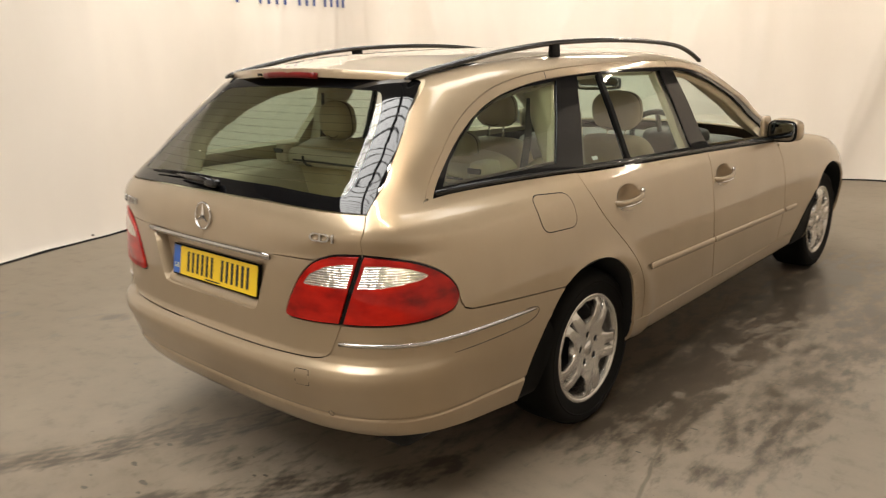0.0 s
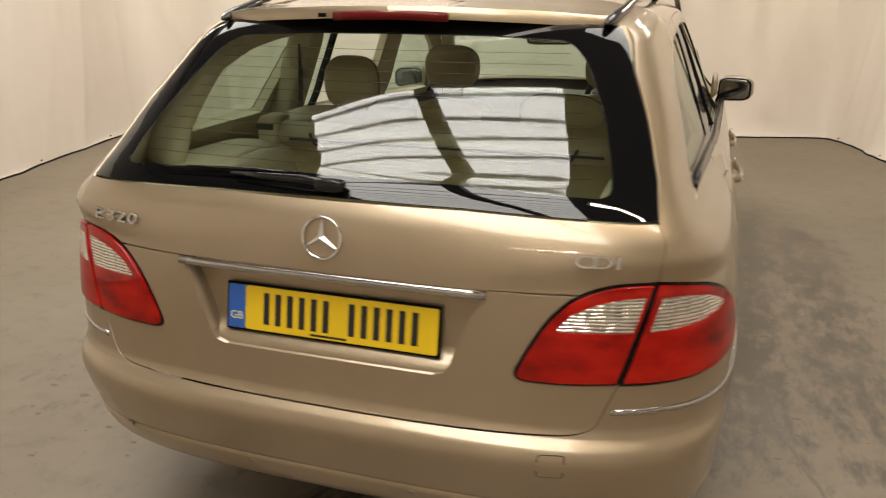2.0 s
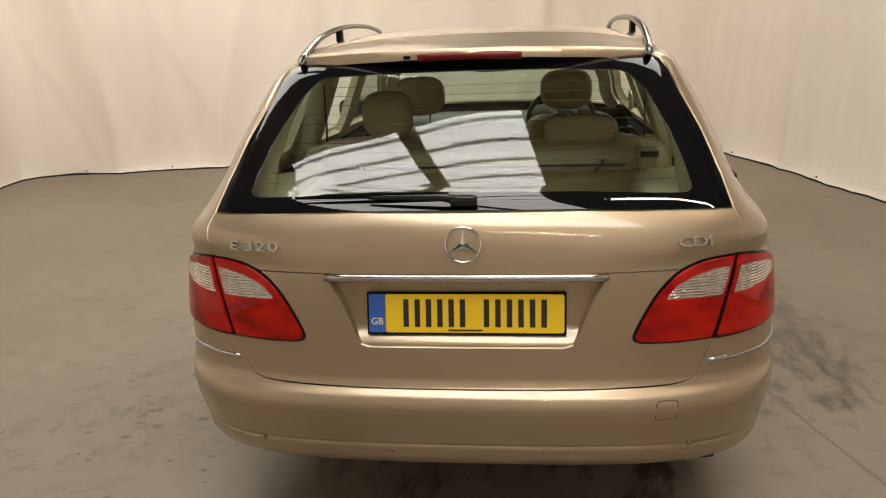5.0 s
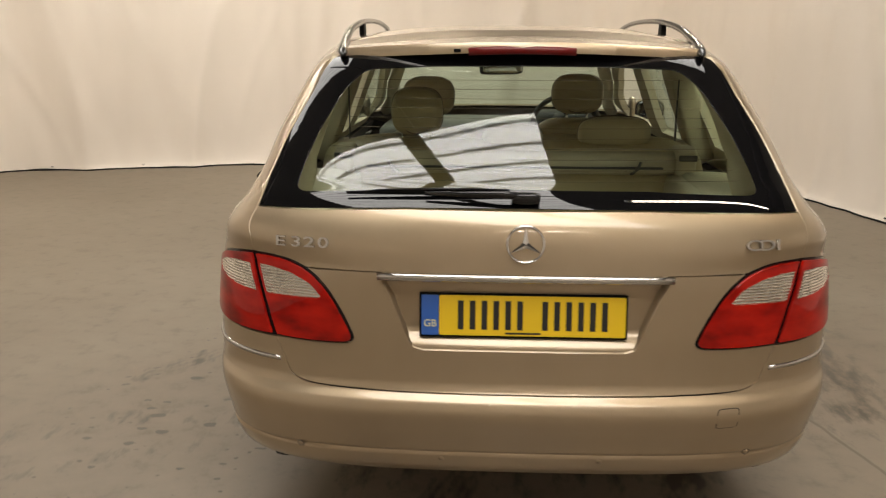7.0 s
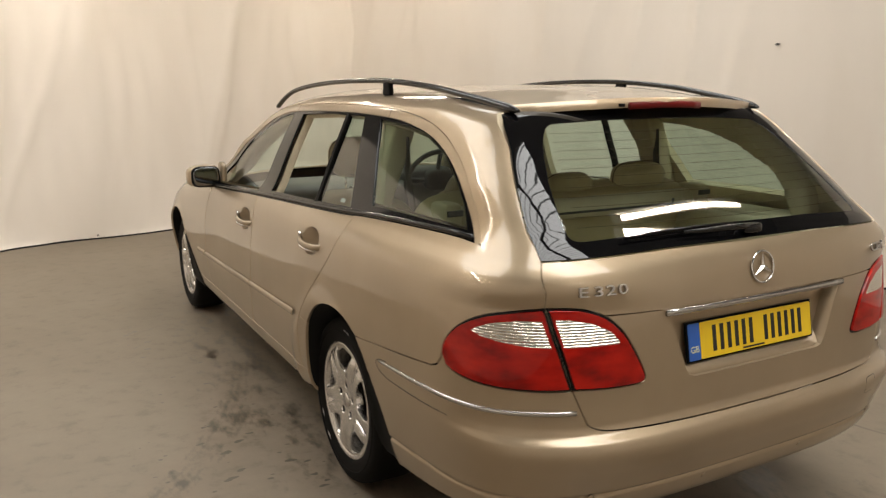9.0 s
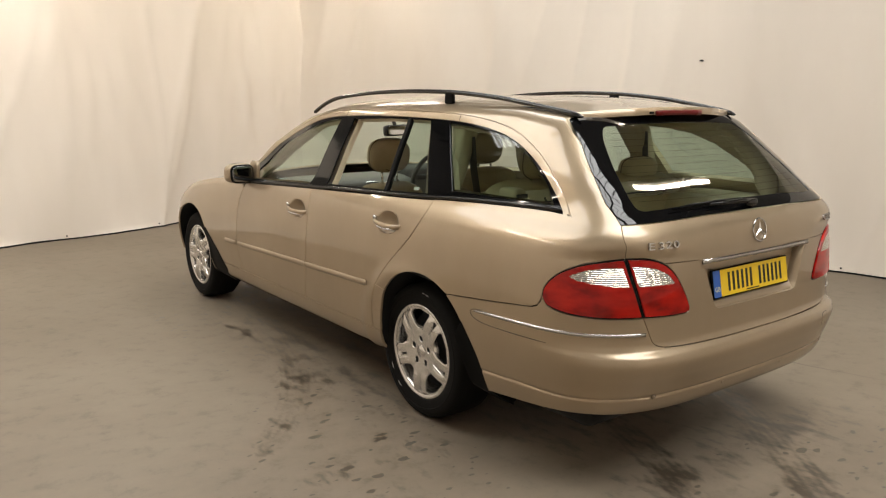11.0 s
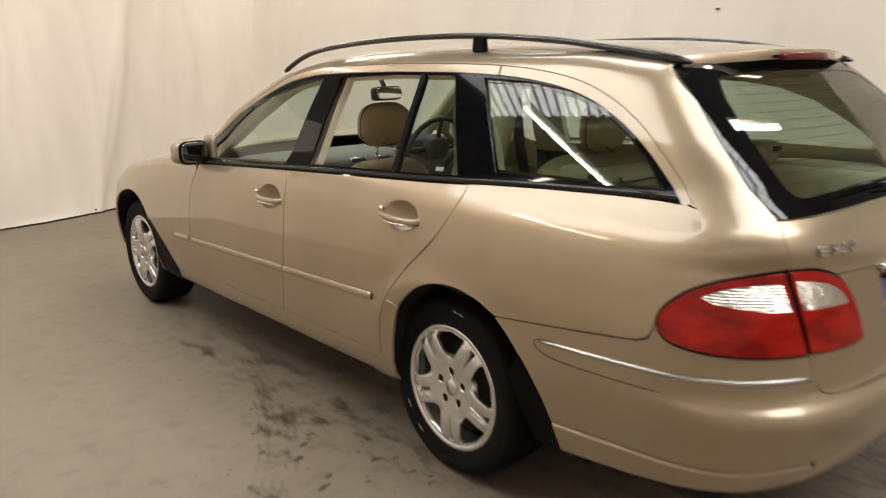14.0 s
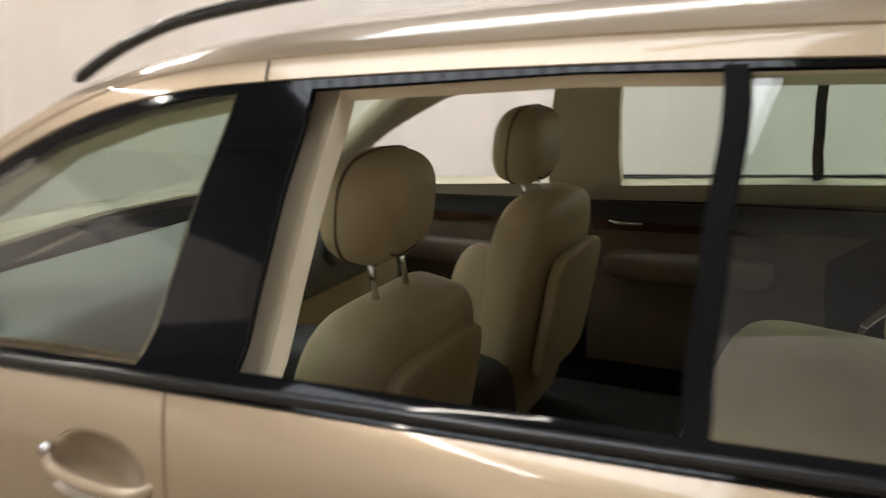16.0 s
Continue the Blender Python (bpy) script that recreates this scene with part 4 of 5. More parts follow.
rear_window = panel("rear_window", inset_poly(hole, -0.002), wrap, GLASS, tailgate, "tinted glass", out=-0.004, step=0.04, vstep=0.02, depth=0)
panel("window_border", full, wrap, FRIT, tailgate, holes=[hole], out=-0.002, step=0.04, vstep=0.02, depth=0.004)


def on_glass(x, z, out):
    u, v = at_x(x, z)
    return wrap(u, v) + chart_normal(wrap, u, v, CAR_CENTRE) * out


wiper = part("rear_wiper", soft_box(on_glass(0.0, 1.061, 0.014), (0.036, 0.015, 0.014), (0.5, 0.5)), SATIN, tailgate, "black rear wiper")
part("wiper_arm", tube([on_glass(x, z, o) for x, z, o in ((0.02, 1.060, 0.022), (-0.06, 1.062, 0.026), (-0.16, 1.064, 0.020), (-0.25, 1.066, 0.016))], [0.010, 0.010, 0.008, 0.005], 10, flat=0.7), SATIN, wiper)
part("wiper_blade", tube([on_glass(x, z, 0.011) for x, z in ((-0.04, 1.076), (-0.15, 1.075), (-0.30, 1.071), (-0.45, 1.066))], [0.006, 0.007, 0.007, 0.004], 8, flat=0.6), BLACK_TRIM, wiper)
part("blade_spine", tube([on_glass(x, z, 0.018) for x, z in ((-0.08, 1.0765), (-0.20, 1.075), (-0.38, 1.070))], [0.002, 0.004, 0.002], 6), SATIN, wiper)
for k in range(11):
    z = 1.105 + 0.0235 * k
    w = 0.56 - (z - 1.08) * 0.42
    part("heater_wire", tube([on_glass(x, z, -0.006) for x in np.linspace(-w, w, 9)], 0.0006, 4), material("heater_line", (0.10, 0.07, 0.04), 0.6) if k == 0 else bpy.data.materials["heater_line"], rear_window)

# side windows
front_glass = [(1.080, 1.006)] + [(y, BELT(y) + 0.026) for y in (1.30, 1.55, 1.80)] + [(1.842, 0.982), (1.812, 1.045), (1.70, 1.134), (1.55, 1.226), (1.38, 1.296), (1.20, 1.343), (1.08, 1.360), (0.995, 1.366)]
rear_glass = [(-0.002, 1.053), (0.15, 1.046), (0.30, 1.040), (0.60, 1.030), (0.905, 1.020), (0.885, 1.20), (0.862, 1.366), (0.50, 1.376), (0.158, 1.374)]
quarter_glass = [(-0.162, 1.078), (-0.45, 1.079), (-0.755, 1.078), (-0.70, 1.140), (-0.62, 1.205), (-0.50, 1.280), (-0.36, 1.328), (-0.20, 1.352), (0.012, 1.364)]


def pane_chart(y, z):
    """Side glass: a nearly straight pane with a slight barrel."""
    k = (z - 1.2) / 0.17
    top = 1 - 0.054 * (max(0.0, 0.3 - y) / 1.15) ** 2 - 0.035 * max(0.0, y - 0.7) ** 2
    return Vector((-(0.726 - 0.445 * (z - 1.2) + 0.004 * (1 - k * k)) * top, y, z))


# body-coloured arch over the windows, black weather strip and pillars below it
D2 = [(y, z - 0.031 - 0.005 * smooth(0.0, -0.75, y) + 0.014 * smooth(1.3, 2.0, y)) for y, z in DITCH[1:-1]]
arch_top = S(*DITCH[:-1]) + S((-0.857, 1.0468), (-0.836, 1.0535)) + S(*D2[::-1]) + S((1.95, 1.000))
o = panel("window_arch", arch_top, sidewrap, PAINT, car, gap=0.0018, step=0.05, vstep=0.012, out=-0.001, depth=0.01)
mirrored(o)
o = panel("arch_joint", S(*DITCH) + S(*[(y, z + 0.012) for y, z in DITCH[::-1]]), sidewrap, INNER, car, out=-0.006, step=0.05, vstep=0.02, depth=0)
mirrored(o)
sur = S(*D2) + S((-0.835, 1.047)) + S(*belt_line(-0.80, 1.86, 24)) + S((1.93, 0.97))
for y, w in ((-0.055, 0.004), (0.945, 0.004)):
    zt, zb = np.interp(-y, [-p[0] for p in DITCH], [p[1] for p in DITCH]), np.interp(-y, [-p[0] for p in D2], [p[1] for p in D2])
    o = panel("frame_joint", S((y, zb + 0.001), (y - w, zb + 0.001), (y - w + 0.004, zt - 0.003), (y + 0.004, zt - 0.003)), sidewrap, INNER, car, out=0.0004, depth=0, step=0.02)
    mirrored(o)
surround = panel("window_surround", sur, sidewrap, PILLAR_BLACK, car, holes=[S(*g) for g in (front_glass, rear_glass, quarter_glass)], out=-0.004, vstep=0.03, depth=0.010)
bar = [(0.320, 1.036), (0.346, 1.035), (0.343, 1.378), (0.318, 1.378)]
panel("window_bar", S(*bar), sidewrap, BLACK_TRIM, surround, "black upright bar", out=-0.003, depth=0.02, vstep=0.03)
panel("quarter_light", [(-0.006, 1.048), (0.326, 1.036), (0.326, 1.380), (0.154, 1.378)], pane_chart, GLASS, surround, "small fixed tinted pane", out=-0.012, depth=0)
panel("quarter_glass", inset_poly(quarter_glass, -0.004), pane_chart, GLASS_REAR, surround, "fixed tinted pane", out=-0.010, depth=0)
# small paper label inside the quarter light
panel("glass_label", rounded(S((0.085, 1.062), (0.125, 1.061), (0.125, 1.074), (0.085, 1.075)), 0.002, 2), sidewrap, WHITE_PAPER, surround, "small white label", out=-0.0135, depth=0)
# bright-edged weather strip along the sill of the windows
rail = [(y, BELT(y) + 0.006) for y in np.linspace(-0.80, 1.80, 24)]
part("weather_strip", tube([sidewrap(*at_y(y, z + 0.004)) + Vector((-0.001, 0, 0)) for y, z in rail], 0.009, 8, flat=0.8), SATIN, surround)
surround_r = mirror_tree(surround)
# panes that are up: left front, right rear
panel("door_glass", front_glass, pane_chart, GLASS, surround, "wound-up tinted pane", out=-0.010, depth=0)
o = panel("door_glass", [(0.33, 1.036), (0.60, 1.026), (0.909, 1.016), (0.889, 1.20), (0.866, 1.368), (0.50, 1.379), (0.33, 1.380)], pane_chart, GLASS, surround_r, "wound-up tinted pane", out=-0.010, depth=0)
k = mirrored(o)
bpy.data.objects.remove(o)

# roof rails
for sg in (-1, 1):
    pts = curve_through([(0.606, 1.395, 1.386), (0.603, 1.34, 1.410), (0.598, 1.25, 1.440), (0.592, 1.10, 1.470), (0.583, 0.80, 1.492), (0.576, 0.45, 1.500), (0.570, 0.10, 1.494), (0.562, -0.20, 1.471), (0.550, -0.38, 1.449), (0.538, -0.52, 1.430), (0.525, -0.62, 1.412), (0.517, -0.675, 1.400)], 4)
    pts = [Vector((p[0], p[1], p[2] + 0.005 * smooth(-0.62, -0.2, p[1]) * smooth(1.39, 1.2, p[1]))) for p in pts]
    rad = [0.005] + [0.0102] * (len(pts) - 9) + [0.011, 0.012, 0.0125, 0.0125, 0.012, 0.010, 0.008, 0.004]
    r = part("roof_rail", tube([(sg * x, y, z) for x, y, z in pts], rad, 12, flat=1.25), RAIL, car, "gloss black roof rail")
    part("rail_post", soft_box((sg * 0.572, 0.115, 1.473), (0.010, 0.030, 0.027), (0.3, 0.3), bend=lambda p: (p.x, p.y * (1.0 - p.z * 4), p.z)), BLACK_TRIM, r)
    for a, c in (((0.553, -0.24, 1.438), (0.524, -0.63, 1.406)),):
        a, c = Vector((sg * a[0], a[1], a[2])), Vector((sg * c[0], c[1], c[2]))
        part("rail_foot", tube([a, a.lerp(c, 0.35) + Vector((0, 0, 0.004)), a.lerp(c, 0.7) + Vector((0, 0, 0.004)), c], [0.003, 0.009, 0.011, 0.004], 10, flat=1.1), RAIL, r)

# door mirrors
MIRROR_BRIGHT = material("clean_mirror_glass", (0.75, 0.76, 0.76), 0.02, 1.0)
MIRROR = material("mirror_glass", (0.30, 0.31, 0.32), 0.02, 1.0)
for sg in (-1, 1):
    mm = Matrix.Translation((sg * 0.912, 1.835, 1.006)) @ Matrix.Rotation(radians(-sg * 12), 4, "Z")
    sh = part("door_mirror", soft_box((0, 0, 0), (0.088, 0.058, 0.063), (0.60, 0.60), None, 28, 16, bend=lambda p: (p.x, p.y + 0.03 * (1 - abs(p.x / 0.11)) if p.y > 0 else p.y * 0.5, p.z * (1 + 0.12 * sg * -p.x / 0.1))), PAINT, car)
    sh.matrix_local = mm
    part("mirror_rim", soft_box((0, -0.030, 0), (0.083, 0.010, 0.058), (0.55, 0.5)), BLACK_TRIM, sh)
    part("mirror_pane", soft_box((0, -0.0385, 0), (0.074, 0.004, 0.050), (0.5, 0.5)), MIRROR, sh)
    part("mirror_arm", tube([(-sg * 0.06, 0.0, -0.045), (-sg * 0.09, 0.01, -0.050), (-sg * 0.115, 0.02, -0.048)], [0.028, 0.024, 0.026], 10), BLACK_TRIM, sh)
    part("mirror_base", soft_box((sg * 0.805, 1.835, 1.02), (0.016, 0.055, 0.062), (0.5, 0.5)), PAINT, car)

# wheels


def ring_mesh(prof, n=56):
    bm = bmesh.new()
    rings = [[bm.verts.new((-d, r * math.cos(a), r * math.sin(a))) for a in (2 * math.pi * k / n for k in range(n))] for r, d in prof]
    for a, b in zip(rings, rings[1:]):
        for k in range(n):
            bm.faces.new((a[k], a[(k + 1) % n], b[(k + 1) % n], b[k]))
    bmesh.ops.recalc_face_normals(bm, faces=bm.faces)
    return bm


def polar(r, a):
    return (r * math.cos(radians(a)), r * math.sin(radians(a)))


def rim_chart(y, z):
    r = math.hypot(y, z)
    a = (math.degrees(math.atan2(z, y)) + 90.0 + 36.0) % 72.0 - 36.0
    grow = smooth(0.075, 0.115, r) * smooth(0.197, 0.180, r)
    w = a * r / 0.15
    twin = 0.004 * smooth(3.5, 8.0, abs(w)) * smooth(0.095, 0.130, r) - 0.006 * smooth(15.0, 22.0, abs(w))
    return Vector((-(0.002 + 0.010 * smooth(0.03, 0.12, r) - 0.008 * smooth(0.16, 0.20, r) + grow * twin), y, z))


def wheel(turn):
    """The left wheel about its own hub, faces -x."""
    w = new("wheel")
    w.parent = car
    tyre = part("tyre", ring_mesh([(0.220, 0.004), (0.226, 0.010), (0.237, 0.012), (0.256, 0.016), (0.285, 0.018), (0.303, 0.010), (0.312, -0.004), (0.317, -0.025), (0.3185, -0.06), (0.3185, -0.15), (0.315, -0.185), (0.29, -0.21), (0.22, -0.21), (0.205, -0.19)]), RUBBER, w)
    part("tyre_ridge", ring_mesh([(0.266, 0.0165), (0.268, 0.0195), (0.272, 0.0195), (0.274, 0.0172)]), RUBBER, tyre)
    windows, slots, bolts = [], [], []
    for k in range(5):
        a = -90 + 72 * k + turn
        wa = a + 36
        win = [polar(0.106, wa - 6.0), polar(0.124, wa - 14.0), polar(0.180, wa - 21.5), polar(0.190, wa - 20.0), polar(0.192, wa), polar(0.190, wa + 20.0), polar(0.180, wa + 21.5), polar(0.124, wa + 14.0), polar(0.106, wa + 6.0)]
        windows.append(rounded(win, 0.005, 3))
        slots.append(rounded([polar(0.104, a - 1.8), polar(0.140, a - 2.8), polar(0.186, a - 3.6), polar(0.186, a + 3.6), polar(0.140, a + 2.8), polar(0.104, a + 1.8)], 0.002, 3))
        bc = polar(0.056, wa)
        bolts.append([(bc[0] + 0.0145 * math.cos(t), bc[1] + 0.0145 * math.sin(t)) for t in np.linspace(0, 2 * math.pi, 13)[:-1]])
    disc = [polar(0.197, a) for a in np.linspace(0, 360, 57)[:-1]]
    rim = panel("rim", disc, rim_chart, ALLOY, w, holes=windows + slots + bolts, step=0.009, depth=0.026, centre=Vector((1, 0, 0)))
    part("rim_lip", ring_mesh([(0.190, 0.0), (0.197, 0.006), (0.204, 0.010), (0.211, 0.008), (0.213, 0.0), (0.205, -0.012), (0.196, -0.03), (0.185, -0.10), (0.184, -0.17)]), ALLOY, rim)
    bm = bmesh.new()
    bmesh.ops.create_cone(bm, cap_ends=True, segments=24, radius1=0.029, radius2=0.027, depth=0.004, matrix=Matrix.Translation((-0.0030, 0, 0)) @ Matrix.Rotation(-math.pi / 2, 4, "Y"))
    part("hub_cap", bm, ALLOY, rim)
    for k in range(5):
        y, z = polar(0.056, -54 + 72 * k + turn)
        bm = bmesh.new()
        bmesh.ops.create_cone(bm, cap_ends=True, segments=12, radius1=0.0138, radius2=0.0105, depth=0.010, matrix=Matrix.Translation((0.006, y, z)) @ Matrix.Rotation(math.pi / 2, 4, "Y"))
        part("wheel_bolt", bm, BLACK_TRIM, rim, shade=False)
    # near-black ring added as the shade seen through the rim's openings
    part("wheel_back", ring_mesh([(0.04, -0.040), (0.150, -0.048), (0.184, -0.085), (0.186, -0.12), (0.04, -0.13)], 40), INNER, w)
    for ob in (rim, *rim.children):
        ob.data.transform(Matrix.Diagonal((1.0, 1.062, 1.062, 1.0)))
    return w


DARK_METAL = material("dark_metal", (0.06, 0.055, 0.05), 0.5, 0.7)
w0 = wheel(0.0)
w0.matrix_local = pose(-0.818, 0, 0.318)
for m in (pose(-0.825, 2.854, 0.318, 20), pose(0.818, 0, 0.318, -8, 0, 180), pose(0.825, 2.854, 0.318, 31, 0, 180)):
    copy_thing(w0, m)
# short pale marks on the near tyre
PALE_MARK = material("pale_scuff", (0.42, 0.40, 0.38), 0.8)
tyre = next(o for o in w0.children if o.name.startswith("tyre"))
for a0, a1, r in ((74, 79, 0.289), (80, 84, 0.288), (206, 214, 0.250), (228, 236, 0.254)):
    pts = [Vector((-0.0185, r * math.cos(radians(a)), r * math.sin(radians(a)))) for a in np.linspace(180 - a0, 180 - a1, 5)]
    o = part("scuff", tube(pts, [0.0006, 0.0018, 0.0022, 0.0015, 0.0006], 6), PALE_MARK, tyre, "pale scuff on the sidewall")
    o.matrix_local = Matrix()

# ---------------------------------------------------------------- the cabin
LINING = material("cream_lining", (0.56, 0.485, 0.345), 0.85)
CARPET = material("beige_carpet", (0.32, 0.27, 0.19), 0.95)
DASH = material("dark_dash", (0.045, 0.042, 0.038), 0.6)
DASH_TOP = material("grey_dash_top", (0.16, 0.15, 0.13), 0.55)
WOOD = material("dark_wood_trim", (0.05, 0.022, 0.012), 0.15, 0.0, Coat_Weight=0.6)
trim_poly = S(*[(y, min(z, ROOF_EDGE(y) - 0.012)) for y, z in DITCH[2:] if y > -0.30]) + S((-0.45, ROOF_EDGE(-0.45) - 0.015)) + [flare(x + 0.012, z) for x, z in seam_tail[:5]] + S((-0.93, 1.0), (-0.45, 1.0), (1.85, 0.93))


def smaller(g, d=0.012):
    return inset_poly(S(*g), d)


o = panel("pillar_trim", trim_poly, sidewrap, LINING, car, "cream pillar lining", out=-0.045, holes=[smaller(front_glass), S((0.02, 1.045), (0.40, 1.035), (0.862, 1.018), (0.842, 1.20), (0.820, 1.366), (0.50, 1.376), (0.165, 1.372)), smaller(quarter_glass, 0.010)], depth=-0.034, step=0.08, vstep=0.04)
mirrored(o)
panel("headlining", [(-0.97, -0.62), (0.97, -0.62), (0.97, 1.20), (0, 1.32), (-0.97, 1.20)], roof, LINING, car, "cream headlining", out=-0.028, depth=0, step=0.15)
# a-pillar lining
for sg in (-1, 1):
    pts = [windscreen(sg * 0.95, v) + Vector((-sg * 0.03, -0.04, -0.02)) for v in np.linspace(1.0, 1.37, 9)]
    part("pillar_lining", tube(pts, 0.036, 8), LINING, car)
# door cards
CARD = material("taupe_door_card", (0.17, 0.125, 0.08), 0.6)
mixed(CARD, [(0.105, 0.078, 0.050), (0.135, 0.100, 0.065)], 9.0, bumps=0.15, dist=0.004)
for ya, yb, nm in ((0.30, 0.985, "rear"), (1.03, 1.86, "front")):
    card = panel("door_card", [(ya, 0.40), (yb, 0.40), (yb, 0.985), (ya - 0.25 if nm == "rear" else ya, 0.985), (ya, 0.80)], side, CARD, car, "beige and dark door card", out=-0.075, depth=0, step=0.1)
    panel("card_top", [(ya - (0.2 if nm == "rear" else 0), 0.885), (yb, 0.885), (yb, 0.985), (ya - (0.22 if nm == "rear" else 0), 0.985)], side, DASH, card, out=-0.082, depth=0, step=0.1)
    panel("wood_strip", rounded([(ya + 0.12, 0.872), (yb - 0.03, 0.862), (yb - 0.03, 0.905), (ya + 0.12, 0.888)], 0.01, 3), side, WOOD, card, out=-0.088, depth=0, step=0.1)
    x = -width((ya + yb) / 2, 0.75) + 0.105
    part("armrest", soft_box((x, (ya + yb) / 2 + 0.03, 0.745), (0.045, (yb - ya) * 0.36, 0.045), (0.5, 0.4)), CARD, card)
    part("door_pull", tube(curve_through([(x - 0.02, yb - 0.20, 0.872), (x + 0.01, yb - 0.16, 0.875), (x + 0.012, yb - 0.11, 0.876), (x - 0.015, yb - 0.07, 0.880)], 3), 0.007, 8), CHROME, card)
    mirror_tree(card)
DARK_CARPET = material("dark_cabin_carpet", (0.020, 0.017, 0.013), 0.95)
mixed(DARK_CARPET, [(0.014, 0.012, 0.010), (0.028, 0.024, 0.018)], 60.0, bumps=0.3, dist=0.003)
part("cabin_floor", box(bmesh.new(), (-0.74, -0.40, 0.30), (0.74, 2.2, 0.36), 0.01), DARK_CARPET, car, "dark cabin carpet")
part("load_floor", box(bmesh.new(), (-0.56, -1.06, 0.58), (0.56, -0.26, 0.64), 0.01), CARPET, car, "beige carpeted load floor")
for sg in (-1, 1):
    part("load_side", soft_box((sg * 0.625, -0.59, 0.79), (0.105, 0.37, 0.215), (0.25, 0.25)), LINING, car)
    part("load_ledge", soft_box((sg * 0.64, -0.66, 0.985), (0.09, 0.34, 0.035), (0.5, 0.4)), LINING, car)
    part("pillar_cover", soft_box((sg * 0.655, -0.030, 1.185), (0.045, 0.062, 0.205), (0.35, 0.4), Matrix.Rotation(radians(-sg * 21), 4, "Y")), LINING, car, "cream pillar cover")
    part("load_pillar_cover", tube(curve_through([Vector((sg * p[0], p[1], p[2])) for p in ((0.655, -0.80, 1.02), (0.630, -0.79, 1.10), (0.595, -0.74, 1.20), (0.565, -0.66, 1.30), (0.535, -0.60, 1.365))], 3), [0.055] * 4 + [0.045] * 9, 10, flat=0.6), LINING, car)
    part("seat_belt", tube([(sg * 0.600, -0.085, 1.30), (sg * 0.598, -0.10, 1.15), (sg * 0.595, -0.13, 1.02)], 0.022, 8, flat=0.12), DASH, car, "dark seat belt")
part("load_sill", box(bmesh.new(), (-0.50, -1.105, 0.62), (0.50, -1.03, 1.02), 0.02), LINING, car)


def seat_back(c, r, tilt, name="backrest"):
    return soft_box(c, r, (0.38, 0.45), Matrix.Rotation(radians(tilt), 4, "X"), 28, 18, bend=lambda p: (p.x * (1 - 0.10 * max(0, p.z / r[2]) ** 2), p.y + 0.12 * (p.x / r[0]) ** 2 * r[1], p.z))


def headrest(parent, c, r, tilt=6):
    rot = Matrix.Rotation(radians(tilt), 4, "X")
    h = part("headrest", soft_box(c, r, (0.72, 0.62), rot, 28, 18), LEATHER, parent)
    loop = [Vector(c) + rot @ Vector((r[0] * 0.62 * math.cos(a), -r[1] * 0.80 * (1 if True else 1), r[2] * 0.70 * math.sin(a) - 0.012)) for a in np.linspace(0, 2 * math.pi, 29)[:-1]]
    part("headrest_seam", tube(loop, 0.0025, 6, closed=True), SEAM, h)
    band = [Vector(c) + rot @ Vector((r[0] * 0.985 * math.copysign(abs(math.cos(a)) ** 0.62, math.cos(a)), 0.004, r[2] * 0.985 * math.copysign(abs(math.sin(a)) ** 0.72, math.sin(a)))) for a in np.linspace(0, 2 * math.pi, 41)[:-1]]
    part("headrest_piping", tube(band, 0.0035, 6, closed=True), SEAM, h)
    for s in (-1, 1):
        part("headrest_post", tube([Vector(c) + Vector((s * 0.05, 0.0, -r[2] * 0.6)), Vector(c) + Vector((s * 0.05, -0.012, -r[2] - 0.075))], 0.006, 8), CHROME, h, "chrome post")
    return h


SEAM = material("seam_brown", (0.12, 0.085, 0.05), 0.8)
for sg in (-1, 1):
    b = part("front_seat", seat_back((sg * 0.37, 0.985, 0.680 if sg < 0 else 0.735), (0.235, 0.085 if sg < 0 else 0.075, 0.315), 12), LEATHER, car, "beige leather front seat")
    part("seat_cushion", soft_box((sg * 0.37, 1.24, 0.53), (0.245, 0.27, 0.10), (0.4, 0.4), Matrix.Rotation(radians(8), 4, "X")), LEATHER, b)
    for s in (-1, 1):
        part("bolster", soft_box((sg * 0.37 + s * 0.185, 1.020 if sg < 0 else 1.07, 0.63 if sg < 0 else 0.69), (0.045, 0.085, 0.25), (0.6, 0.6), Matrix.Rotation(radians(12), 4, "X")), LEATHER, b)
    part("map_pocket", soft_box((sg * 0.37, 0.885, 0.74), (0.165, 0.018, 0.17), (0.3, 0.3), Matrix.Rotation(radians(12), 4, "X")), LEATHER, b)
    headrest(b, (sg * 0.37, 0.985 if sg > 0 else 0.955, 1.163 if sg > 0 else 1.150), (0.128, 0.066, 0.098), 8)
bench = part("rear_bench", soft_box((0, -0.18, 0.80), (0.64, 0.085, 0.315), (0.25, 0.3), Matrix.Rotation(radians(16), 4, "X"), 36, 16), LEATHER, car, "beige leather rear bench")
part("bench_cushion", soft_box((0, 0.20, 0.580), (0.64, 0.30, 0.11), (0.35, 0.35), Matrix.Rotation(radians(6), 4, "X"), 36, 14), LEATHER, bench)
for sg in (-1, 1):
    part("bench_bolster", soft_box((sg * 0.635, -0.02, 0.82), (0.075, 0.14, 0.25), (0.55, 0.55), Matrix.Rotation(radians(16), 4, "X")), LEATHER, bench)
headrest(bench, (-0.335, -0.24, 1.195), (0.090, 0.055, 0.084))
headrest(bench, (0.0, -0.255, 1.105), (0.105, 0.045, 0.052))
headrest(bench, (0.35, -0.255, 1.125), (0.125, 0.05, 0.060))
blind = part("load_blind", tube([(-0.56, -0.335, 1.035), (0.56, -0.335, 1.035)], 0.040, 14), LINING, car, "rolled beige luggage blind")
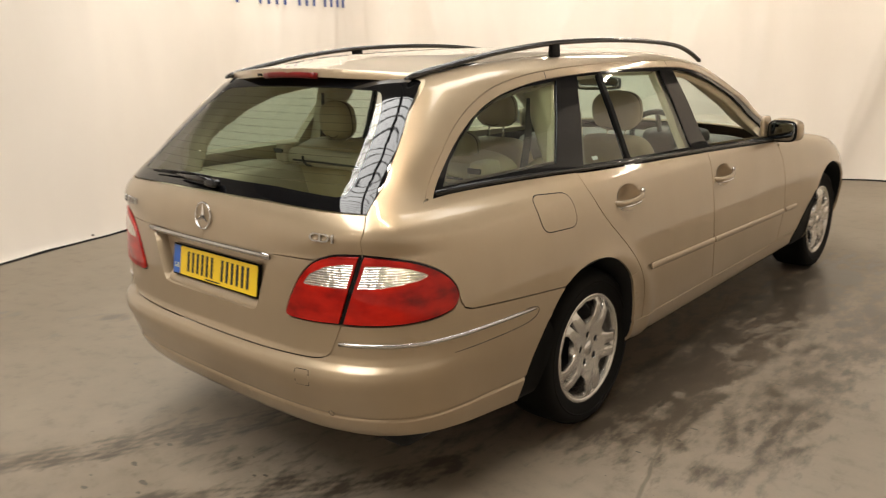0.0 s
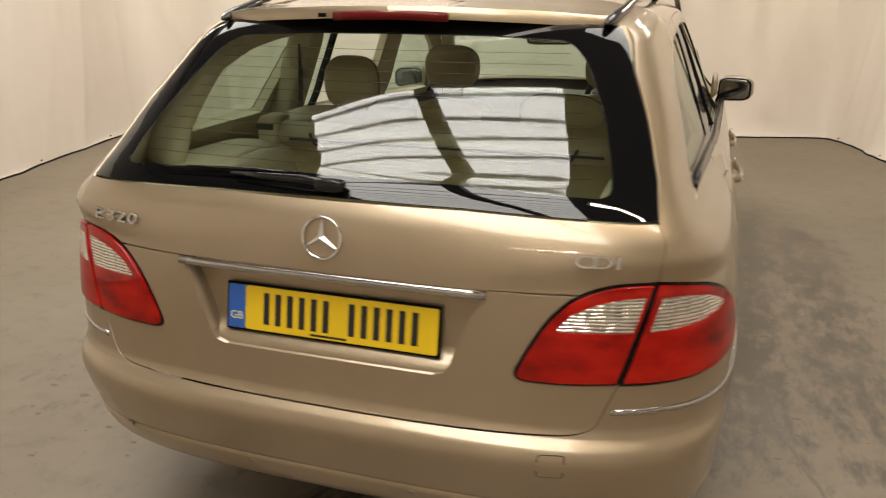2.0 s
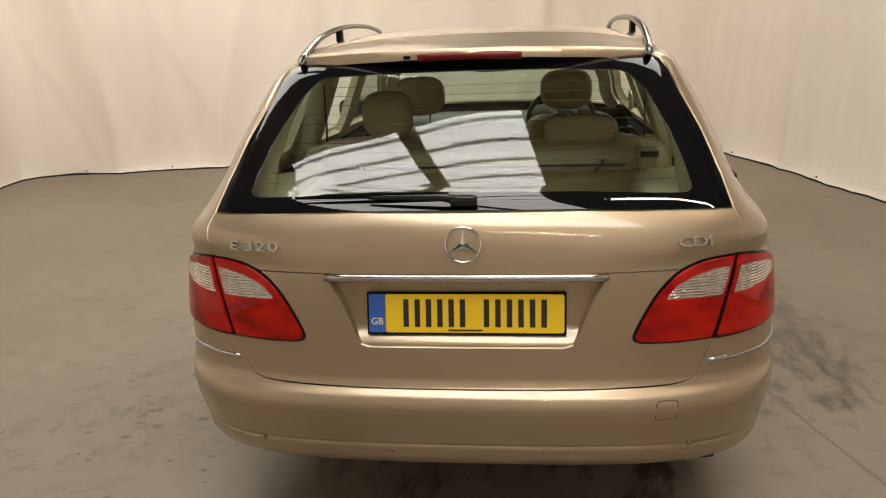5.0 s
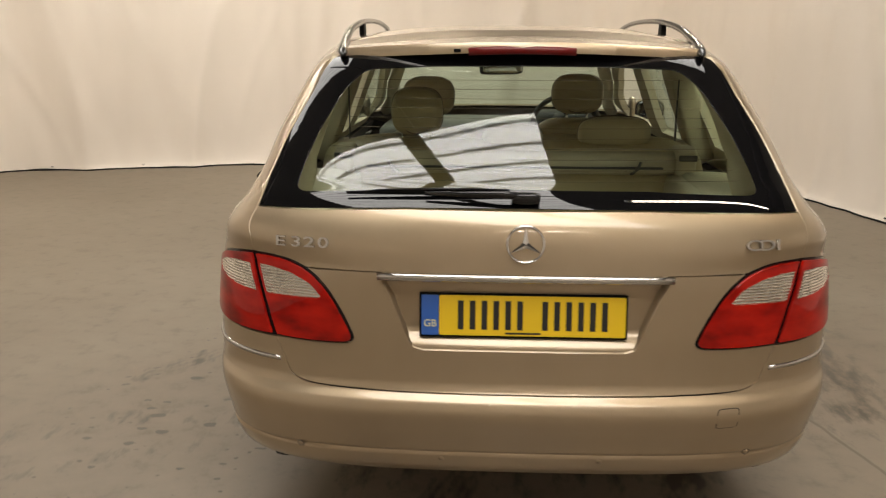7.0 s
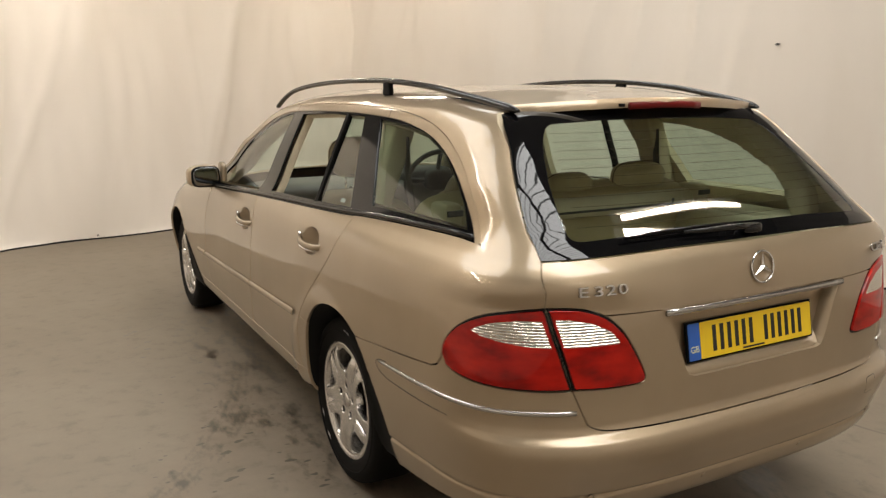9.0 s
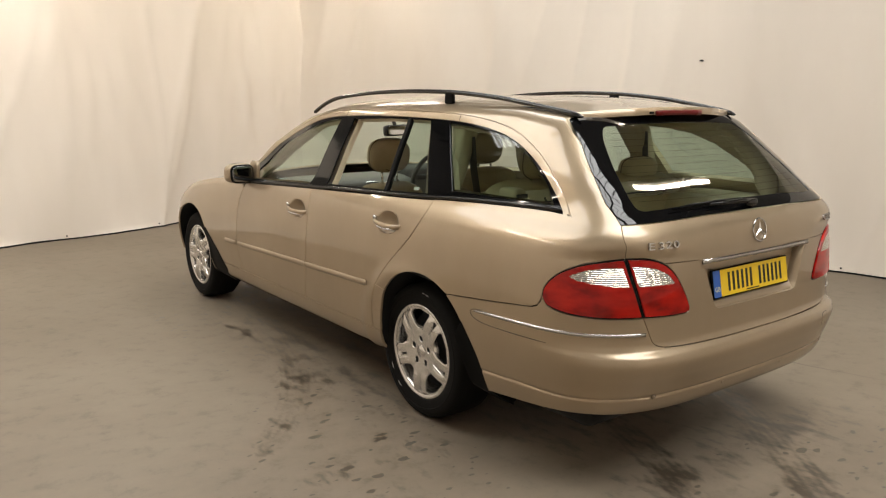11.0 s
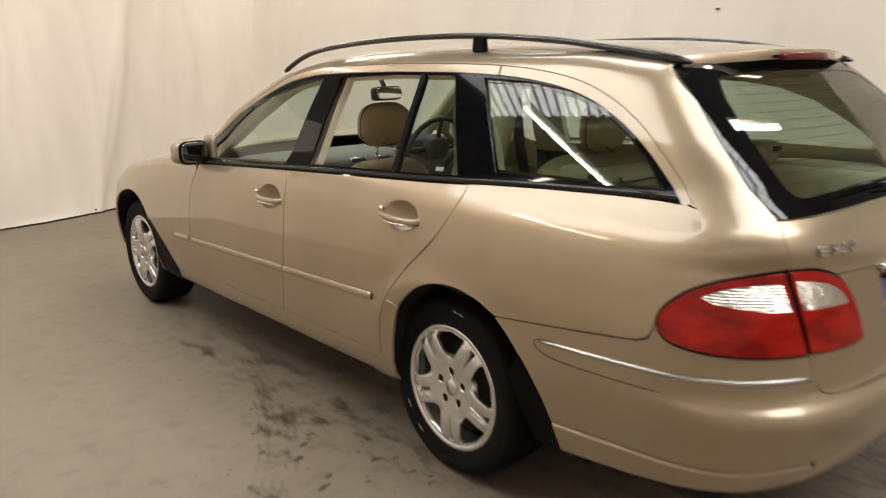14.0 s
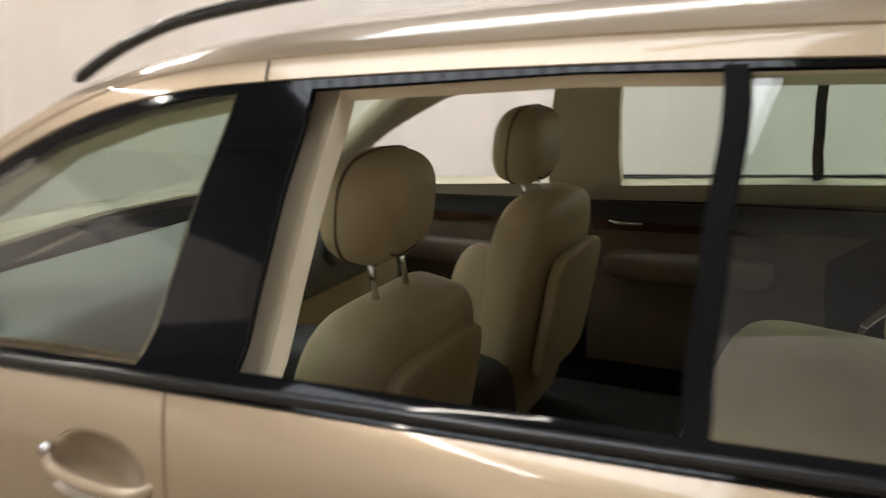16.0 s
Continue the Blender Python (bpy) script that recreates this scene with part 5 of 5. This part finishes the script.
for sg in (-1, 1):
    part("blind_end", soft_box((sg * 0.575, -0.335, 1.045), (0.035, 0.060, 0.050), (0.4, 0.4)), LINING, blind)
    part("blind_catch", box(bmesh.new(), (sg * 0.575 - 0.030, -0.402, 1.052), (sg * 0.575 + 0.030, -0.393, 1.072), 0.003), DASH, blind, "dark catch of the luggage blind")
    part("load_hook", tube(curve_through([(sg * 0.40, -0.330, 1.00), (sg * 0.40, -0.372, 1.005), (sg * 0.415, -0.385, 1.025), (sg * 0.425, -0.380, 1.045)], 3), 0.005, 8), DASH, blind)
part("blind_slot", box(bmesh.new(), (-0.50, -0.380, 1.020), (0.50, -0.372, 1.028), 0.002), DASH, blind)
# dashboard, wheel, mirror
dash = part("dashboard", soft_box((0, 1.80, 0.84), (0.72, 0.25, 0.12), (0.45, 0.3), None, 32, 14), DASH_TOP, car, "dark dashboard")
part("dash_lower", soft_box((0, 1.74, 0.70), (0.70, 0.17, 0.13), (0.4, 0.3), None, 32, 12), LEATHER, dash)
part("binnacle", soft_box((0.37, 1.66, 0.965), (0.18, 0.12, 0.055), (0.6, 0.6)), DASH, dash)
for x in (-0.10, 0.06):
    part("air_vent", soft_box((x, 1.590, 0.905), (0.055, 0.03, 0.03), (0.3, 0.3)), CHROME, dash)
    part("vent_grille", soft_box((x, 1.570, 0.905), (0.047, 0.014, 0.023), (0.3, 0.3)), DASH, dash)
part("console", soft_box((0, 1.30, 0.58), (0.10, 0.40, 0.13), (0.4, 0.3)), DASH, car, "dark centre console")
mw = Matrix.Translation((0.37, 1.50, 0.955)) @ Matrix.Rotation(radians(-64), 4, "X")
sw = part("steering_wheel", tube([mw @ Vector((0.185 * math.cos(a), 0.185 * math.sin(a), 0)) for a in np.linspace(0, 2 * math.pi, 41)[:-1]], 0.015, 10, closed=True), DASH, car, "dark leather steering wheel")
part("wheel_boss", soft_box(mw @ Vector((0, -0.01, -0.02)), (0.075, 0.04, 0.065), (0.5, 0.5), Matrix.Rotation(radians(20), 4, "X")), DASH, sw)
for a in (0, 180, 270):
    part("wheel_spoke", tube([mw @ Vector((0.05 * math.cos(radians(a)), 0.05 * math.sin(radians(a)), -0.015)), mw @ Vector((0.182 * math.cos(radians(a)), 0.182 * math.sin(radians(a)), 0))], 0.014, 8), DASH, sw)
face = Matrix.Translation((0.0, 1.43, 1.268)) @ Matrix.Rotation(radians(19), 4, "Z") @ Matrix.Rotation(radians(-4), 4, "X")
rv = part("rear_view_mirror", soft_box(face @ Vector((0, 0, 0)), (0.125, 0.022, 0.036), (0.4, 0.4), face), DASH, car)
part("mirror_pane", soft_box(face @ Vector((0, -0.019, 0)), (0.115, 0.006, 0.029), (0.4, 0.35), face), MIRROR_BRIGHT, rv)
part("mirror_stem", tube([(0, 1.44, 1.29), (0, 1.50, 1.37)], 0.012, 8), DASH, rv)


def flatten(top):
    """Keeps the car at thing, part and sub-part."""
    for ob in list(top.children_recursive):
        chain = []
        p = ob.parent
        while p is not None:
            chain.append(p)
            p = p.parent
        if len(chain) > 2:
            m = Matrix.Identity(4)
            for q in [ob] + chain[:-2]:
                m = q.matrix_local @ m
            ob.parent = chain[-2]
            ob.matrix_parent_inverse = Matrix.Identity(4)
            ob.matrix_local = m


plate.parent = car
flatten(car)

# ---------------------------------------------------------------- the room
E1, E2 = Vector((math.cos(radians(15)), math.sin(radians(15)), 0)), Vector((-math.sin(radians(15)), math.cos(radians(15)), 0))
ROOM = pose(0, 0, 0, 0, 0, 15)


def near_line(p, pts):
    """Distance from p to a polyline in the plane, and how far along it that is."""
    best = (9.0, 0.0)
    run = 0.0
    for a, b in zip(pts, pts[1:]):
        a, b = Vector(a), Vector(b)
        d = b - a
        t = min(1.0, max(0.0, (p - a).dot(d) / d.length_squared))
        k = (p - (a + d * t)).length
        if k < best[0]:
            best = (k, run + t * d.length)
        run += d.length
    return best


TRACKS = [curve_through(p, 5) for p in (
    [(-0.62, 2.60), (-0.72, 2.0), (-0.86, 1.45), (-1.03, 0.92), (-1.25, 0.48), (-1.55, 0.10)],
    [(-0.15, -0.60), (-0.30, -0.95), (-0.50, -1.32), (-0.85, -1.85), (-1.30, -2.35)],
    [(0.62, -0.62), (0.42, -0.95), (0.12, -1.33), (-0.30, -1.80), (-0.80, -2.25)],
    [(0.72, 0.45), (0.80, 1.10), (0.95, 1.80), (1.12, 2.5), (1.22, 3.3)],
    [(-1.05, -0.28), (-1.5, -0.30), (-2.1, -0.62), (-2.8, -1.1)],
    [(-1.1, -0.50), (-1.55, -0.62), (-2.0, -0.95), (-2.6, -1.5)])]


def damp_shade_at(x, y):
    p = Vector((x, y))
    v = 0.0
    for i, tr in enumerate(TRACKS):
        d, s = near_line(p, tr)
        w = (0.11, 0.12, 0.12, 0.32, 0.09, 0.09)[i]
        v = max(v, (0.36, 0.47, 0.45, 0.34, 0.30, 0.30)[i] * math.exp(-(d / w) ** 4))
    # damp ground plus the car's shade, painted along its flanks and under it
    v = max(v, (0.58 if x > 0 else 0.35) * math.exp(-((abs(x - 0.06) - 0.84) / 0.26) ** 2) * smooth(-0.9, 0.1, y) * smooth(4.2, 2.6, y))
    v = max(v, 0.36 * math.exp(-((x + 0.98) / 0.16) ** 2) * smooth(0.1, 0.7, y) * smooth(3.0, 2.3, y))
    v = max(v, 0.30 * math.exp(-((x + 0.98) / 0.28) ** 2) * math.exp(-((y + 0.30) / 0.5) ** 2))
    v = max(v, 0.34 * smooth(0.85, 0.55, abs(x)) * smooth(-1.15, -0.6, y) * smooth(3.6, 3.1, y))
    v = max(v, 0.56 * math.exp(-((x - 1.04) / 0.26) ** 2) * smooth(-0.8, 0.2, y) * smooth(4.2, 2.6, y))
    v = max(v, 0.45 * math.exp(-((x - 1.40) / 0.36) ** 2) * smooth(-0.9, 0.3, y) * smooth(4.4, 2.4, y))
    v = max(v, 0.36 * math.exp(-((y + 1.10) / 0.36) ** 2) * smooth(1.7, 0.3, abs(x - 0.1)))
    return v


def drip_at(x, y):
    """Where single drops have fallen off the wet car."""
    v = math.exp(-((x + 1.25) / 0.42) ** 2) * math.exp(-((y + 0.15) / 0.75) ** 2)
    v = max(v, 0.8 * math.exp(-((x - 0.2) / 0.9) ** 2) * math.exp(-((y + 1.35) / 0.30) ** 2))
    v = max(v, 0.62 * math.exp(-((abs(x) - 1.15) / 0.25) ** 2) * smooth(-0.6, 0.2, y) * smooth(3.4, 2.6, y))
    return v


def floor_mesh():
    xs = sorted({*np.round(np.linspace(-3.2, 2.4, 225), 4).tolist(), -14, -8, -5, 3.2, 5, 8, 14})
    ys = sorted({*np.round(np.linspace(-3.0, 4.6, 305), 4).tolist(), -14, -9, -5, 6, 8, 14})
    verts = [(x, y, 0.0) for y in ys for x in xs]
    nx = len(xs)
    faces = [(j * nx + i, j * nx + i + 1, (j + 1) * nx + i + 1, (j + 1) * nx + i) for j in range(len(ys) - 1) for i in range(nx - 1)]
    ob = raw("floor", verts, faces, CONCRETE, smooth_it=False)
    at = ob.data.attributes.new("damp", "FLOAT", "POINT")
    at.data.foreach_set("value", [damp_shade_at(x, y) if -3.2 <= x <= 2.4 and -3 <= y <= 4.6 else 0.0 for x, y, z in verts])
    at = ob.data.attributes.new("joint", "FLOAT", "POINT")
    at.data.foreach_set("value", [x * E1.x + y * E1.y - 1.11 for x, y, z in verts])
    at = ob.data.attributes.new("open_joint", "FLOAT", "POINT")
    at.data.foreach_set("value", [smooth(-1.3, -0.5, y) * smooth(2.2, 1.2, y) for x, y, z in verts])
    at = ob.data.attributes.new("tread", "FLOAT", "POINT")
    at.data.foreach_set("value", [math.exp(-(min(near_line(Vector((x, y)), tr)[0] for tr in TRACKS[:3]) / 0.14) ** 4) if -3.2 <= x <= 2.4 and -3 <= y <= 4.6 else 0.0 for x, y, z in verts])
    at = ob.data.attributes.new("rib", "FLOAT", "POINT")
    at.data.foreach_set("value", [min(near_line(Vector((x, y)), tr)[0] for tr in TRACKS) if -3.2 <= x <= 2.4 and -3 <= y <= 4.6 else 0.0 for x, y, z in verts])
    at = ob.data.attributes.new("drip", "FLOAT", "POINT")
    at.data.foreach_set("value", [drip_at(x, y) if -3.2 <= x <= 2.4 and -3 <= y <= 4.6 else 0.0 for x, y, z in verts])
    return tagged(ob, "grey-brown concrete workshop floor with damp tyre marks", "floor", kind="structure")


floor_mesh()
NW, NE = Vector((-5.43, 4.94, 0)), Vector((2.16, 6.97, 0))
SE, SW = NE - E2 * 12.5, NW - E2 * 12.5


def curtain(name, a, b, h=2.85, seed=0, folds=1.0):
    """A hung sheet: slow billows, slanting pulls between the hooks, narrow creases and a slack hem."""
    length = (b - a).length
    n = int(length / 0.03)
    d = (b - a).normalized()
    nn = Vector((-d.y, d.x, 0))
    verts, faces = [], []
    rows = 40
    rng = random.Random(seed)
    pulls = [(rng.uniform(0.2, length - 0.2), rng.uniform(-0.45, 0.45), rng.uniform(0.03, 0.10), rng.uniform(0.006, 0.022)) for _ in range(int(length * 2.2))]
    for j in range(rows + 1):
        z = h * (j / rows) ** 1.25
        for i in range(n + 1):
            q = length * i / n
            lean = q + 0.10 * z
            sag = q + 0.45 * z * noise.noise((q * 0.35, 0.3, seed + 3))
            ridge = 1 - abs(noise.noise((sag * 0.9, z * 0.22, seed + 11)))
            off = folds * (0.075 * noise.noise((lean * 0.7, z * 0.10, seed)) + 0.040 * noise.noise((sag * 1.3, z * 0.30, seed + 5)) + 0.014 * noise.noise((sag * 5.0, z * 1.3, seed + 8)) + 0.07 * ridge ** 4)
            for q0, tilt, w, deep in pulls:
                e = (q - q0 - tilt * (z - 1.2) - 0.06 * math.sin(2.1 * z + q0)) / (w * (0.7 + 0.35 * z))
                if abs(e) < 3:
                    off += folds * deep * math.exp(-e * e) * (0.35 + 0.65 * smooth(0.2, 1.6, z))
            ends = min(q, length - q)
            off += 0.25 * math.exp(-ends / 0.16)
            off += folds * 0.10 * math.exp(-z / 0.10) * max(0.0, 0.4 + noise.noise((q * 0.8, 0, seed + 9)))
            zz = z if j else 0.016 + 0.020 * max(0.0, noise.noise((q * 2.3, 0, seed + 2))) ** 2
            verts.append(a + d * q + nn * -off + Vector((0, 0, zz)))
    for j in range(rows):
        for i in range(n):
            k = j * (n + 1) + i
            faces.append((k, k + 1, k + n + 2, k + n + 1))
    sheet = tagged(raw(name, verts, faces, CURTAIN), "cream fabric backdrop hanging in soft folds to the floor", "curtain", kind="structure")
    # dark strip standing in for the shaded gap under the hem, and small hooks just above it
    foot = verts[:n + 1]
    hv = [Vector((v.x, v.y, 0)) + nn * dx + Vector((0, 0, dz)) for v in foot for dx, dz in ((-0.006, 0.001), (-0.006, 0.013), (0.010, 0.017), (0.010, 0.001))]
    raw("weighted_hem", hv, [(4 * i + k, 4 * i + 4 + k, 4 * i + 4 + (k + 1) % 4, 4 * i + (k + 1) % 4) for i in range(n) for k in range(4)], INNER, sheet, "dark weighted hem", smooth_it=False)
    q = rng.uniform(0.3, 0.8)
    while q < length - 0.4:
        i = int(q / length * n)
        p = verts[n + 1 + i].lerp(foot[i], 0.3) - nn * 0.006
        part("hem_hook", soft_box(Vector((p.x, p.y, 0.042)), (0.007, 0.007, 0.008), (0.6, 0.6)), INNER, sheet)
        q += rng.uniform(0.7, 1.5)
    return sheet


wall_west = curtain("wall_west", SW, NW, seed=1, folds=0.38)
curtain("wall_north", NW, NE, seed=2, folds=1.15)
wall_east = curtain("wall_east", NE, SE, seed=3, folds=1.0)
# unseen sheet added at the south end to bounce light onto the tail
curtain("wall_south", SE, SW, seed=4, folds=0.8)


def room_box(bm, lo, hi, bevel=0.0):
    box(bm, lo, hi, bevel)
    return bm


def in_room(ob):
    ob.matrix_world = ROOM
    return ob


# the building behind the curtain: block walls and a sheeted roof
for nm, lo, hi in (("wall_block_1", (-4.60, -9.0, 0), (-4.45, 7.2, 4.6)), ("wall_block_2", (4.45, -9.0, 0), (4.60, 7.2, 4.6)), ("wall_block_3", (-4.6, 7.05, 0), (4.6, 7.2, 4.6)), ("wall_block_4", (-4.6, -9.0, 0), (4.6, -8.85, 4.6))):
    tagged(in_room(part(nm, room_box(bmesh.new(), lo, hi), WALL, None, shade=False)), "bare block wall above the curtain", "wall", kind="structure")

LIGHTS_UP = 4.55
# roof lights as four corners each: the one over the tail is laid askew, the others stand square to the building
def askew(p0, p1, q0, q1, skew, shift):
    quad = [(p0 + shift * (q1 - q0), q0), (p1 + shift * (q1 - q0), q0 - skew * (p1 - p0)), (p1, q1 - skew * (p1 - p0)), (p0, q1)]
    return [tuple((ROOM @ Vector((p, q, 0))).xy) for p, q in quad]


SKIES = [askew(-2.22, 0.10, -5.2, -0.36, 0.19, 0.16),
         [(-4.25, 0.95), (-1.75, 0.25), (-1.75, 4.2), (-4.25, 4.6)],
         [(0.50, 0.4), (2.40, 0.4), (2.40, 3.5), (0.50, 3.5)]]


def corrugated(name, quad, z, mat, pitch=0.146, amp=0.022):
    """A sheet over four corners with waves that run from its left to its right edge."""
    a, b, c, d = [Vector(p) for p in quad]
    length = (d - a).length
    n = max(2, int(length / pitch * 8))
    verts, faces = [], []
    for i in range(n + 1):
        t = i / n
        h = z + amp * math.cos(2 * math.pi * t * length / pitch)
        verts += [(*a.lerp(d, t), h), (*b.lerp(c, t), h)]
    for i in range(n):
        faces.append((2 * i, 2 * i + 1, 2 * i + 3, 2 * i + 2))
    ob = raw(name, verts, faces, mat)
    uv = ob.data.uv_layers.new(name="UVMap")
    for lp in ob.data.loops:
        k = lp.vertex_index
        uv.data[lp.index].uv = (k % 2, 2 * math.pi * (k // 2) / n * length / pitch)
    return ob


# grey roof with openings where the roof lights sit
outline = [[(-8.0, -11.0), (8.0, -11.0), (8.0, 9.0), (-8.0, 9.0)]] + SKIES
flat = [p for lp in outline for p in lp]
tris = tessellate([[Vector((*p, 0)) for p in lp] for lp in outline])
verts = [(*p, LIGHTS_UP + h) for h in (0.03, 0.07) for p in flat]
m = len(flat)
faces = [t[::-1] for t in tris] + [[i + m for i in t] for t in tris]
k = 0
for lp in outline:
    for i in range(len(lp)):
        p, q = k + i, k + (i + 1) % len(lp)
        faces.append((p, q, q + m, p + m))
    k += len(lp)
tagged(raw("ceiling", verts, faces, CEILING, smooth_it=False), "grey sheeted workshop roof", "ceiling", kind="structure")
for k, quad in enumerate(SKIES):
    tagged(corrugated("skylight", quad, LIGHTS_UP + 0.02, SKYLIGHT_CLEAN if k else SKYLIGHT), "translucent corrugated roof light", "skylight", kind="structure")
for x, y, turn, half in ((-4.4, -1.0, 0, 7.5), (-0.69, -1.03, 38, 3.0), (3.5, -1.0, 0, 7.5)):
    beam = part("roof_beam", box(bmesh.new(), (-0.06, -half, LIGHTS_UP - 0.16), (0.06, half, LIGHTS_UP - 0.02), 0.006), CEILING, None, shade=False)
    beam.matrix_world = pose(x, y, 0, 0, 0, turn)
    tagged(beam, "steel roof beam", "beam", kind="structure")

# fluorescent battens hung from the roof
FIT_WHITE = material("white_batten", (0.7, 0.7, 0.68), 0.4)


def batten(p, q, z=3.5, turn=0.0, half=0.90):
    t = thing("ceiling_light", "lit white fluorescent batten hung under the roof", "light fitting", (0, 0, 0), "fluorescent battens")
    t.matrix_world = ROOM @ pose(p, q, z, 0, 0, turn)
    part("batten_body", box(bmesh.new(), (-half, -0.035, 0.03), (half, 0.035, 0.085), 0.006), FIT_WHITE, t, shade=False)
    part("tube", tube([(0.02 - half, 0, 0), (half - 0.02, 0, 0)], 0.018, 10), TUBE, t, "glowing fluorescent tube")
    for x in (-0.55, 0.55):
        part("hanger", tube([(x, 0, 0.08), (x, 0, LIGHTS_UP - z + 0.02)], 0.004, 6), DARK_METAL, t)
    for x in (0.01 - half, half - 0.01):
        part("end_cap", box(bmesh.new(), (x - 0.012, -0.022, -0.022), (x + 0.012, 0.022, 0.035), 0.003), FIT_WHITE, t, shade=False)
    return t


batten(0.97, -1.45, 2.68, -10, 0.63)
for p, q, turn, half in ((-3.10, 3.25, -3, 0.95), (-1.0, -6.6, 0, 0.9), (3.2, 4.6, 0, 0.9), (0.2, 4.9, 0, 0.9)):
    batten(p, q, 3.5, turn, half)

# marks on the east curtain, lettering panel as plain bars on the west one
SIGN_BLUE = material("sign_blue", (0.04, 0.07, 0.22), 0.6)
for q in (3.40, 3.76, 3.90, 4.04, 4.18, 4.44, 4.58, 4.72, 4.94, 5.07, 5.20, 5.32):
    bm = box(bmesh.new(), (-0.004, -0.018, 1.984), (0.004, 0.018, 2.11))
    o = part("sign_mark", bm, SIGN_BLUE, wall_west, shade=False)
    o.matrix_world = ROOM @ Matrix.Translation((-3.93, q, 0))
for z in (1.79, 1.20):
    n = Vector((3.93, 1.72, z))
    n = min((v.co for v in wall_east.data.vertices), key=lambda c: (c - n).length) - E1 * 0.018
    o = part("curtain_hook", soft_box((0, 0, 0), (0.010, 0.017, 0.008), (0.6, 0.6)), DARK_METAL, wall_east)
    o.matrix_world = Matrix.Translation(n) @ ROOM
